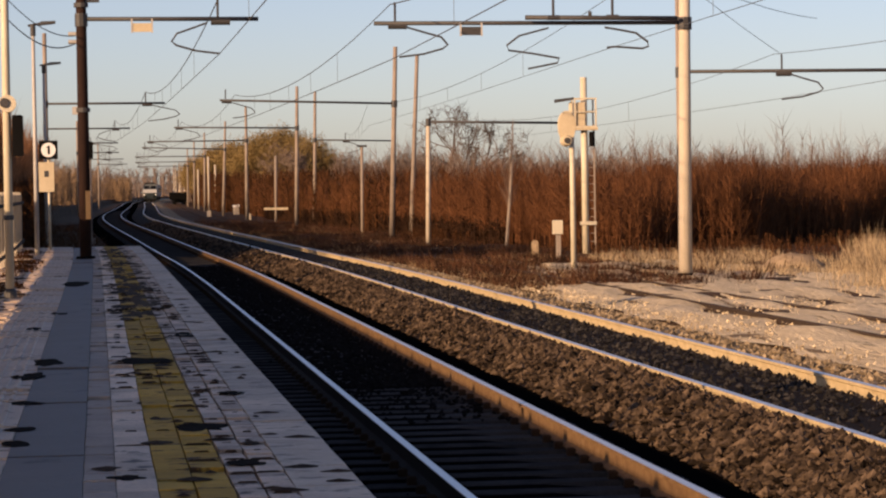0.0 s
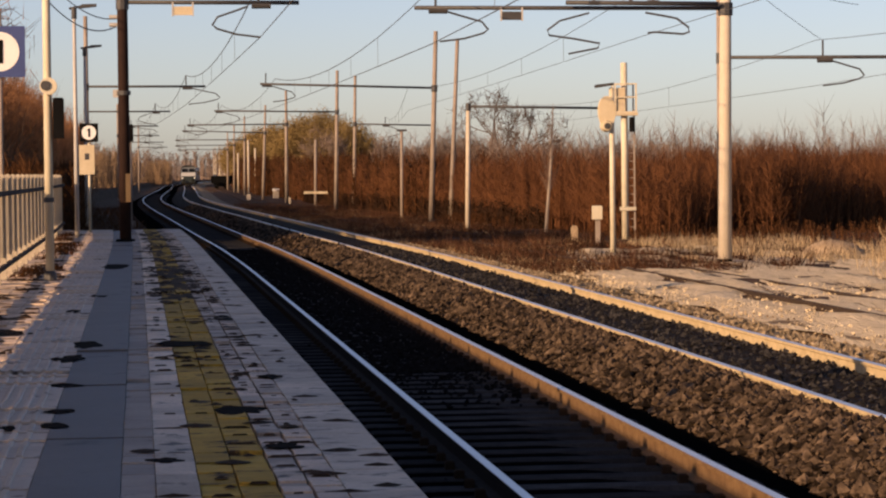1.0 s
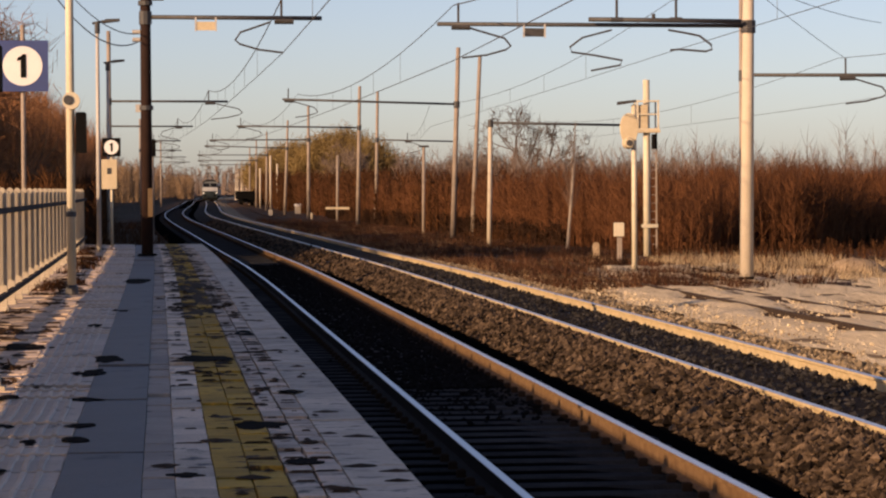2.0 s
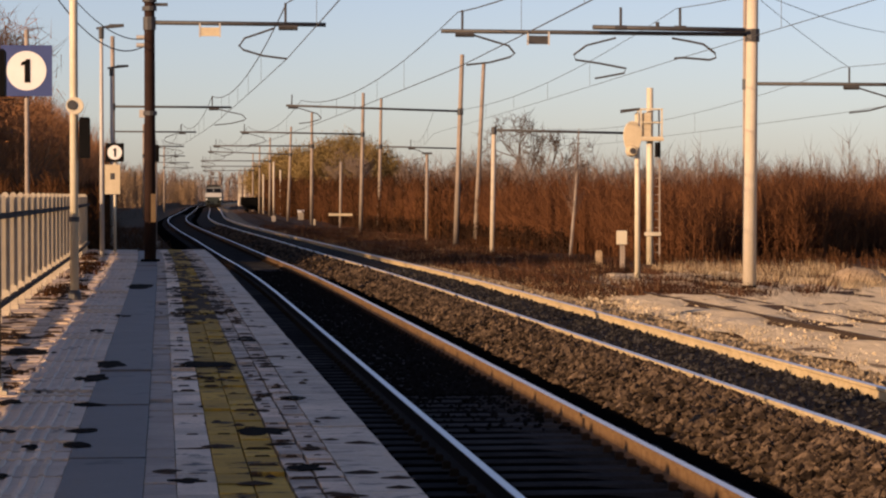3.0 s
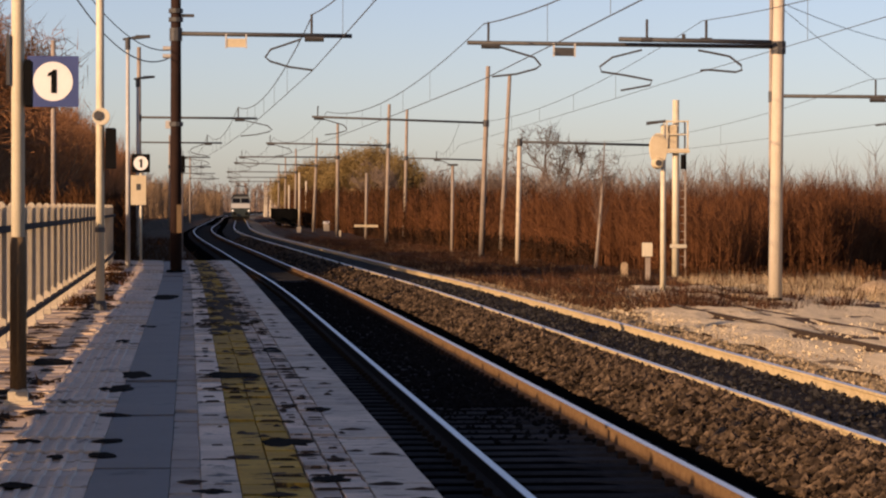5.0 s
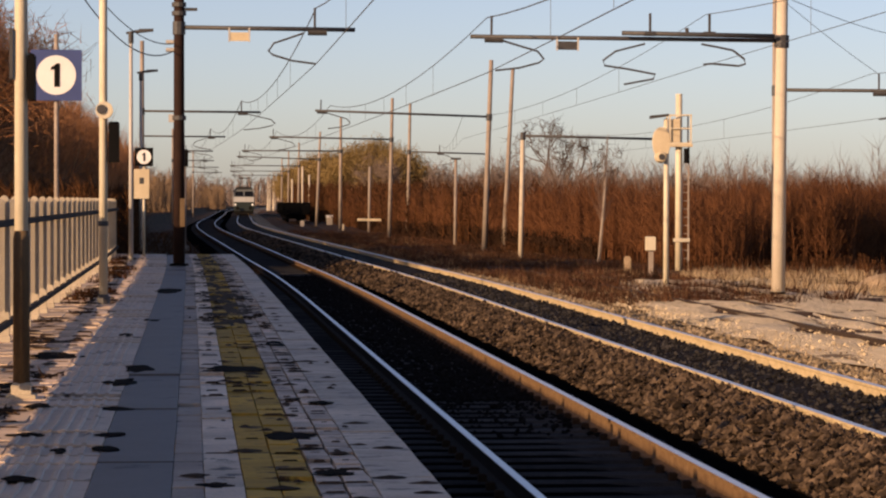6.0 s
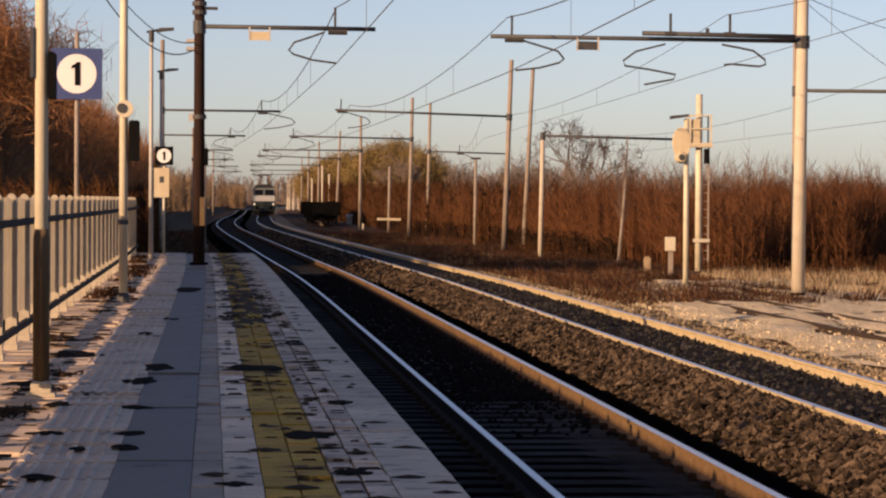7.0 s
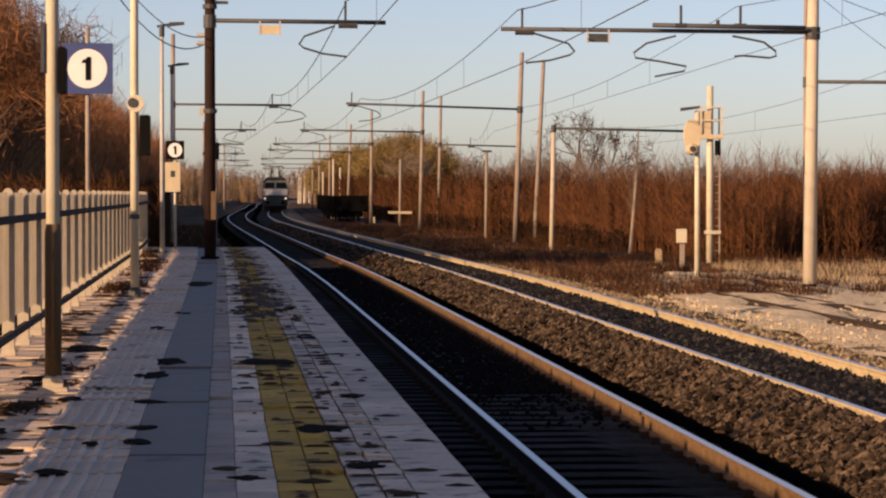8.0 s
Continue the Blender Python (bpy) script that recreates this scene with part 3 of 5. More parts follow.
def build_damp_patches():
    """Dark damp stains that lie along the paving, as thin irregular films."""
    spots = [(-0.50, 24.7, 0.24, 0.95), (-0.60, 23.0, 0.25, 0.75), (-0.56, 20.0, 0.23, 0.38), (-0.52, 17.8, 0.17, 0.26), (-0.55, 16.8, 0.17, 0.32),
             (-1.07, 17.8, 0.22, 0.26), (-0.82, 16.7, 0.11, 0.27), (-1.14, 20.3, 0.15, 0.45), (0.35, 24.7, 0.45, 0.90), (0.60, 17.6, 0.29, 0.60),
             (-0.50, 35.0, 0.22, 0.9), (-0.42, 46.0, 0.42, 2.2), (-1.35, 27.0, 0.5, 0.9), (0.10, 14.6, 0.18, 0.25), (-0.75, 31.0, 0.2, 0.7), (0.85, 29.0, 0.2, 0.9), (-0.95, 15.0, 0.16, 0.3), (0.95, 20.5, 0.16, 0.35), (0.75, 15.2, 0.2, 0.3), (-1.5, 22.6, 0.3, 0.5), (-1.55, 17.6, 0.3, 0.45), (-1.3, 16.2, 0.22, 0.3)]
    for x, y, w, ln in spots:
        m, n = Mesh(), 26
        for k in range(n):
            a = 2 * math.pi * k / n
            q = 0.5 * (1 + 0.6 * noise.noise(Vector((math.cos(a) * 1.5 + y, math.sin(a) * 1.5, x))) + 0.06 * rng.normal())
            m.v.append((w * q * math.cos(a), ln * q * math.sin(a), 0.006))
        m.v += [(p[0] * 1.03, p[1] * 1.03, 0.002) for p in m.v[:n]]
        m.f = [tuple(range(n))] + [(k, (k + 1) % n, n + (k + 1) % n, n + k) for k in range(n)]
        ob = part("damp_patch", m, M_DAMP, m4=pose(x + dev(y), y, 0))
        tagged(ob, "dark damp patch of dirt on the platform paving", "damp patch", "damp patches")
    crust, soot = Mesh(), Mesh()

    def blot(m, x, y, w, ln):
        n, o = 12, len(m.v)
        for k in range(n):
            a, q = 2 * math.pi * k / n, 0.5 * (0.78 + 0.3 * rng.random())
            m.v.append((x + w * q * math.cos(a), y + ln * q * math.sin(a), -0.003))
        m.v.append((x, y, 0.009 + 0.004 * rng.random()))
        m.f += [(o + k, o + (k + 1) % n, o + n) for k in range(n)]

    for _ in range(170):
        y = 33 + 44 * rng.random()
        blot(crust, 0.42 + 0.17 * rng.normal() + dev(y), y, 0.10 + 0.25 * rng.random(), 0.4 + 1.3 * rng.random())
    for _ in range(150):
        y = 13 + 40 * rng.random() ** 1.3
        blot(soot, -2.3 + 1.15 * rng.random() ** 1.2 + dev(y), y, 0.14 + 0.34 * rng.random() ** 2, 0.10 + 0.012 * y * rng.random())
    for _ in range(130):
        y = 13 + 40 * rng.random() ** 1.3
        blot(soot, 0.0 + 1.25 * rng.random() + dev(y), y, 0.06 + 0.22 * rng.random() ** 2, 0.05 + 0.012 * y * rng.random())
    tagged(part("soot_spots", soot, M_LITTER), "dark spots of dirt and wet leaves on the paving", "dirt", kind="stuff")
    tagged(part("dirt_crust", crust, M_LITTER), "brown trodden dirt crusted over the yellow strip", "dirt", kind="stuff")


# ---- platform furniture ----
def build_pole_near():
    p = thing("platform_pole", -1.29, 21.2, 0, "cream steel pole with a dark collar on the platform", "pole", "platform poles")
    part("shaft", Mesh().tube([(0, 0, 0), (0, 0, 7.5)], [0.052, 0.045], 16), M_POLE, p, smooth=True)
    part("sleeve", Mesh().tube([(0, 0, 0.1), (0, 0, 1.20), (0, 0, 1.27)], [0.064, 0.062, 0.052], 16), M_SLEEVE, p, "rust-stained lower sleeve", smooth=True)
    part("base_plate", Mesh().box(-0.11, 0.11, -0.11, 0.11, 0, 0.03, 0.008).box(-0.075, 0.075, -0.075, 0.075, 0.03, 0.12, 0.02), M_CONC, p)
    part("notice_box", Mesh().box(0.055, 0.105, -0.10, 0.16, 2.26, 2.61, 0.01), M_BLACK, p, "black box seen edge-on")
    part("back_plate", Mesh().box(-0.085, -0.06, -0.05, 0.25, 2.42, 2.80, 0.006), M_DARK, p)
    return p


def build_pole_far():
    p = thing("platform_pole", -1.28, 40.4, 0, "cream steel pole with a round lamp and a black box", "pole", "platform poles")
    part("shaft", Mesh().tube([(0, 0, 0), (0, 0, 7.5)], [0.062, 0.055], 16), M_POLE, p, smooth=True)
    part("clamp", Mesh().tube([(0, 0, 1.13), (0, 0, 1.20)], 0.074, 16), M_DARK, p)
    part("base_cap", Mesh().tube([(0, 0, 0), (0, 0, 0.10), (0, 0, 0.14)], [0.10, 0.09, 0.066], 12), M_DARK, p)
    h = Mesh().tube([(0.02, -0.24, 2.80), (0.02, -0.05, 2.80)], [0.125, 0.125], 20)
    part("round_housing", h, M_POLE, p, "round pale housing with a dark lens")
    part("lens", Mesh().tube([(-0.02, -0.26, 2.81), (-0.02, -0.235, 2.81)], 0.07, 16), M_DARK, p)
    part("speaker_box", Mesh().box(0.075, 0.23, -0.10, 0.15, 2.05, 2.64, 0.02), M_BLACK, p, "black loudspeaker box")


def disc(r, y, cx, cz, n=32):
    m = Mesh()
    m.v += [(cx + r * math.cos(2 * math.pi * k / n), y, cz + r * math.sin(2 * math.pi * k / n)) for k in range(n)] + [(cx + r * math.cos(2 * math.pi * k / n), y + 0.006, cz + r * math.sin(2 * math.pi * k / n)) for k in range(n)]
    m.f += [tuple(range(n)), tuple(range(2 * n - 1, n - 1, -1))] + [(k, (k + 1) % n, n + (k + 1) % n, n + k) for k in range(n)]
    return m


def numeral_one(size, y, z, parent):
    """A bold figure 1 with a flag, proud of its disc."""
    a = size
    o = [(-0.08 * a, -0.5 * a), (0.15 * a, -0.5 * a), (0.15 * a, 0.5 * a), (0.0, 0.5 * a), (-0.06 * a, 0.42 * a), (-0.20 * a, 0.36 * a), (-0.24 * a, 0.22 * a), (-0.08 * a, 0.25 * a)]
    m = Mesh().prism([(p, q + z) for p, q in o], y - 0.004, y + 0.004)
    return part("numeral", m, M_BLACK, parent, "black figure 1")


def build_sign(x, y, size, zc, top, label, dark):
    s = thing("platform_sign", x, y, 0, label, "sign", "platform number signs")
    part("post", Mesh().tube([(0, 0.05, -0.12), (0, 0.05, top)], 0.036, 12), M_MASTF if not dark else M_POLE, s, smooth=True)
    h = size / 2
    b = part("panel", Mesh().box(-h, h, -0.03, 0.012, zc - h, zc + h, 0.004), M_BLACK if dark else M_BLUE, s, "square panel")
    part("disc", disc(size * 0.388, -0.038, 0, zc), M_WHITE, b, "white disc")
    numeral_one(size * 0.46, -0.044, zc, b)
    return s


def build_signs():
    build_sign(-2.13, 44.0, 0.80, 3.47, 4.12, "blue square sign with a black figure on a white disc", False)
    s = build_sign(-1.30, 75.5, 0.50, 2.68, 2.75, "dark square sign with white disc above a cream notice plate", True)
    part("notice_plate", Mesh().box(-0.27, 0.14, -0.025, 0.0, 1.55, 2.35, 0.004), M_CREAM, s, "cream notice plate")
    part("worn_mark", Mesh().box(-0.12, 0.0, -0.032, -0.024, 1.95, 2.12), M_DARK, s)


def build_lamp_post(x, y, top):
    p = thing("lamp_post", x, y, 0, "slender grey platform lamp post with a flat head", "lamp post", "platform lamps")
    part("shaft", Mesh().tube([(0, 0, -0.1), (0, 0, top)], [0.06, 0.042], 10), M_GALV, p, smooth=True)
    part("collar", Mesh().tube([(0, 0, top - 0.25), (0, 0, top + 0.03)], 0.065, 10), M_DARK, p)
    part("arm", Mesh().tube([(-0.12, 0, top), (0.2, 0, top + 0.06)], 0.03, 8), M_DARK, p)
    part("lamp_head", Mesh().prism([(0.12, top + 0.0), (0.55, top + 0.05), (0.55, top + 0.11), (0.2, top + 0.10)], -0.14, 0.14), M_DARK, p)


# ---- overhead line ----
BOOM_Z, MESS_Z, CONT_Z = 5.45, 5.95, 4.66


def steady_arm(x0, x1, xe, z0, ze):
    """A drop arm from x0 that bows to x1 and returns to the wire at xe."""
    zm = (z0 * 0.38 + ze * 0.62)
    pts = [(x0, 0, z0), (x0 * 0.55 + x1 * 0.45, 0, z0 - 0.13), (x0 * 0.15 + x1 * 0.85, 0, zm + 0.20), (x1, 0, zm + 0.02), (x1 * 0.9 + xe * 0.1, 0, zm - 0.07), (x1 * 0.5 + xe * 0.5, 0, ze + 0.07), (xe, 0, ze)]
    return Mesh().tube(pts, 0.026, 6)


def mast(x, y, zb, zt, r0, r1, material, label, booms=(), lean=0.0, cap=False):
    """A mast; booms: (z, length to the left (negative) or right, [(pin, arm bow, wire)...], plate place)."""
    t = thing("catenary_mast", x, y, zb, label, "mast", "overhead line masts", lean=lean)
    h = zt - zb
    part("shaft", Mesh().tube([(0, 0, -0.2), (0, 0, h * 0.5), (0, 0, h)], [r0, (r0 + r1) / 2, r1], 12), material, t, smooth=True)
    if r0 > 0.15:
        part("foundation", Mesh().tube([(0, 0, -0.3), (0, 0, 0.20)], r0 * 1.10, 12), M_BLACK, t)
    for z, length, pins, plate in booms:
        zz = z - zb
        bm = Mesh().tube([(0, -0.02, zz + 0.03), (length, -0.02, zz)], 0.05, 8)
        boom = part("boom", bm, M_DARK, t, "dark horizontal boom", smooth=True)
        part("clamp", Mesh().tube([(0, 0, zz - 0.14), (0, 0, zz + 0.16)], r0 * 1.08, 10), M_DARK, t)
        for px, bow, wx in pins:
            part("pin", Mesh().tube([(px, 0, zz - 0.06), (px, 0, MESS_Z - BOOM_Z + zz)], 0.028, 6), M_DARK, boom)
            part("insulator", Mesh().tube([(px - 0.16, 0, zz - 0.06), (px + 0.28, 0, zz - 0.06)], 0.075, 8), M_DARK, boom)
            part("steady_arm", steady_arm(px + (0.25 if bow > px else -0.25), bow, wx, zz - 0.08, CONT_Z - BOOM_Z + zz), M_DARK, boom)
        if plate is not None:
            px, w, hh, mt = plate
            part("name_plate", Mesh().box(px - w / 2, px + w / 2, -0.09, -0.07, zz - 0.08 - hh, zz - 0.08, 0.004), mt, boom, "small plate hung under the boom")
            for e in (-1, 1):
                part("hanger", Mesh().box(px + e * w / 2 - 0.02, px + e * w / 2 + 0.02, -0.10, -0.06, zz - 0.10 - hh, zz + 0.02), M_GALV, boom)
    return t


LEFT = [(64.0, -0.27), (124.0, -1.36), (172.0, -1.5), (222.0, 0.6), (275.0, -0.42), (330.0, -0.42), (390.0, -0.42)]
RIGHT = [(65.0, 13.95), (125.0, 14.08), (172.0, 13.8), (213.0, 13.3), (256.0, 13.2), (305.0, 12.6), (360.0, 12.4), (420.0, 12.4)]


def build_masts():
    for i, (y, u) in enumerate(LEFT):
        x = u + dev(y)
        c = T1 + dev(y) - x
        e = (0.0, 1.21, 1.08, -1.02)[i] if i < 4 else 0.0
        lab = "tall dark brown mast with a boom over the near track" if i == 0 else "distant dark mast with a boom over the near track"
        t = mast(x, y, 0.0 if i == 0 else -0.6, 8.6, 0.135 if i == 0 else 0.11, 0.11 if i == 0 else 0.09, M_MASTD if i == 0 else M_MASTF, lab,
                 [(BOOM_Z, 4.05 + e, [(3.12 + e, 2.05 + e, 3.15 + e)] if i % 2 == 0 else [(1.9 + e, 4.0 + e, 2.3 + e)] if i > 1 else [(3.2 + e, 4.7 + e, 3.3 + e)], (1.38, 0.46, 0.20, M_CREAM) if i == 0 else None)])
        if i == 0:
            for z in (4.96, 5.14):
                part("insulator", Mesh().tube([(-0.30, 0, z), (-0.12, 0, z)], 0.05, 8), M_GALV, t, "pale insulator")
            for z in (3.35, 5.75, 5.95):
                part("band", Mesh().tube([(0, 0, z), (0, 0, z + 0.10)], 0.165, 12), M_DARK, t, "dark clamp band")
            part("bracket", Mesh().box(-0.24, -0.12, -0.05, 0.05, 3.3, 3.48, 0.01), M_GALV, t)
            part("bracket", Mesh().box(0.11, 0.42, -0.04, 0.04, 5.86, 5.93, 0.01), M_DARK, t)
            part("marker_plate", Mesh().box(0.02, 0.13, -0.17, -0.14, 0.90, 1.55, 0.006), M_SLEEVE, t, "narrow brown marker plate")
            part("foundation", Mesh().box(-0.22, 0.22, -0.22, 0.22, -0.03, 0.05, 0.02), M_PLINTH, t)
    for i, (y, u) in enumerate(RIGHT):
        x = u + dev(y)
        if i == 0:
            mast(x, y, -0.85, 8.2, 0.165, 0.13, M_MASTC, "thick pale sunlit mast with a long double boom",
                 [(5.30, -7.45, [(-6.95, -5.7, -6.85)], (-5.15, 0.50, 0.20, M_DARK)), ], lean=0.6)
        else:
            o = (-0.3, 0, 0, 0, 0, 0, 0)[i - 1]
            pins = [(-7.35 + o, -6.0 + o, -7.0 + o)]
            mast(x, y, -0.85, 7.9, 0.13 if i < 3 else 0.15, 0.095, M_MASTF, "tall weathered mast with a boom over the far track", [(BOOM_Z - 0.15, -7.6 + o, pins, None)], lean=(2.0, 1.2, 0.3, 2.2, 0.5, 0.4, 0.4)[i - 1])
    # second beam, pins and arms for the siding on the thick mast
    t = thing("siding_boom", 13.75, 64.75, 5.42, "second dark beam carrying the siding's wire on the thick mast", "boom")
    part("beam", Mesh().tube([(0, 0, 0), (-3.65, 0, 0.05)], 0.055, 8), M_DARK, t, smooth=True)
    for px in (-1.56, -2.98):
        part("pin", Mesh().tube([(px, 0, 0), (px, 0, 0.52)], 0.032, 6), M_DARK, t)
        part("pin_foot", Mesh().tube([(px - 0.14, 0, 0.04), (px + 0.14, 0, 0.04)], 0.06, 8), M_DARK, t)
    part("stub", Mesh().tube([(-2.1, 0, 0), (-2.1, 0, 0.18)], 0.045, 6), M_DARK, t)
    part("steady_arm", Mesh().tube([(-1.75, 0, -0.2), (-1.35, 0, -0.27), (-1.0, 0, -0.34), (-0.72, 0, -0.55), (-0.70, 0, -0.66), (-0.85, 0, -0.71), (-1.5, 0, -0.66), (-1.7, 0, -0.68)], 0.028, 6), M_DARK, t)
    part("steady_arm", Mesh().tube([(-3.1, 0, -0.2), (-3.8, 0, -0.38), (-4.1, 0, -0.60), (-4.06, 0, -0.72), (-3.5, 0, -0.80), (-2.85, 0, -0.92), (-2.9, 0, -1.03), (-3.6, 0, -1.16)], 0.026, 6), M_DARK, t)
    # thinner mast behind it, with a boom to the far siding
    mast(16.36, 77.0, -0.85, 7.6, 0.075, 0.06, M_MASTF, "thin brown mast behind the thick one, boom to the far siding", [(4.62, 9.0, [(3.0, 4.2, 3.0)], None)])
    # mast pair and lower posts further along
    mast(15.0, 133.0, -0.85, 7.9, 0.12, 0.09, M_MASTF, "dark-topped leaning mast at the brush edge", lean=2.8)
    mast(14.05, 181.0, -0.85, 7.9, 0.12, 0.09, M_MASTF, "distant weathered mast with a boom over the siding", [(4.7, 5.0, [(2.0, 3.0, 2.2)], None)], lean=1.2)
    mast(13.05, 109.7, -0.85, 4.15, 0.10, 0.085, M_MASTC, "pale concrete post carrying a long dark beam", [(4.08, 5.3, [], None)], lean=0.9)
    t = mast(13.3, 140.0, -0.85, 3.65, 0.085, 0.075, M_MASTF, "short pale post with a small cap", lean=0.5)
    part("cap", Mesh().box(-0.25, 0.25, -0.1, 0.1, 4.45, 4.55, 0.02), M_DARK, t)
    t = mast(11.85, 186.0, -0.85, 3.8, 0.10, 0.085, M_MASTF, "short pale post with a white crossbar", lean=0.6)
    part("crossbar", Mesh().box(-0.80, 0.80, -0.12, -0.08, 1.0, 1.16, 0.01), M_CREAM, t, "pale horizontal board")
    for y, x, zt in ((300.0, 11.9, 5.2), (345.0, 12.4, 4.2), (330.0, 13.9, 4.6)):
        mast(x, y, -0.85, zt, 0.11, 0.10, M_MASTC, "far pale post beside the line")


def wire(name_, pts, r, label):
    ob = part("wire", Mesh().tube(pts, r, 4), M_WIRE)
    return tagged(ob, label, "cable", "overhead wires")


def span(p, q, sag, n=12):
    return [tuple(Vector(p).lerp(Vector(q), i / n) - Vector((0, 0, 4 * sag * (i / n) * (1 - i / n)))) for i in range(n + 1)]


def build_wires():
    def line(sup, sag, r, label):
        for (xa, ya, za, ca), (xb, yb, zb, cb) in zip(sup, sup[1:]):
            wire("messenger", span((xa, ya, za), (xb, yb, zb), sag, 14), r, label + ", messenger cable")
            wire("contact", span((xa, ya, ca), (xb, yb, cb), 0.03, 4), r * 0.85, label + ", contact wire")
            for i in (3, 5, 7, 9, 11):
                a = Vector((xa, ya, za)).lerp(Vector((xb, yb, zb)), i / 14) - Vector((0, 0, 4 * sag * i / 14 * (1 - i / 14)))
                b = Vector((xa, ya, ca)).lerp(Vector((xb, yb, cb)), i / 14)
                wire("dropper", [tuple(a), tuple(b)], 0.005, "thin dropper between overhead wires")

    s1 = [(2.75, 4.0, MESS_Z, CONT_Z)] + [(u + dev(y) + (3.15 if i % 2 == 0 else 3.2 if i == 1 else 2.3) + ((0.0, 1.21, 1.08, -1.02)[i] if i < 4 else 0.0), y, MESS_Z, CONT_Z) for i, (y, u) in enumerate(LEFT)]
    line(s1, 0.75, 0.015, "overhead line above the near track")
    s2 = [(6.2, 5.0, MESS_Z, CONT_Z), (6.92, 65.0, 5.82, 4.52)] + [(u + dev(y) - 7.0, y, MESS_Z - 0.15, CONT_Z - 0.15) for y, u in RIGHT[1:]]
    line(s2, 0.75, 0.014, "overhead line above the far track")
    s3 = [(10.4, 5.0, MESS_Z, CONT_Z), (12.1, 64.75, 5.92, 4.72), (13.0, 133.0, 5.6, 4.5), (16.2, 181.0, 5.2, 3.9)]
    line(s3, 0.7, 0.009, "overhead line above the siding")
    s4 = [(16.0, 10.0, 5.3, 4.0), (19.15, 77.0, 5.12, 3.83), (19.5, 140.0, 4.9, 3.8)]
    line(s4, 0.6, 0.008, "overhead line above the far siding")
    # cables slung along the platform to the brown mast
    wire("cable", span((-3.3, 30.0, 8.57), (-0.45, 64.0, 4.92), 1.76, 24), 0.014, "slack cable slung to the brown mast")
    wire("cable", span((-3.3, 30.0, 8.25), (-0.45, 64.0, 5.1), 1.36, 24), 0.012, "slack cable slung to the brown mast")
    wire("feeder", span((14.0, 65.0, 6.4), (26.5, 100.0, 7.5), 0.15), 0.010, "feeder cable from the thick mast")
    wire("feeder", span((14.0, 65.0, 6.3), (19.3, 77.0, 5.15), 0.05), 0.009, "thin stay cable from the thick mast")


# ---- signals and lineside things ----
def build_signal(x, y, zb, top, r, label):
    s = thing("signal_post", x, y, zb, label, "railway signal", "signals")
    part("shaft", Mesh().tube([(0, 0, -0.2), (0, 0, top - zb)], [r * 1.05, r], 12), M_POLE, s, smooth=True)
    return s


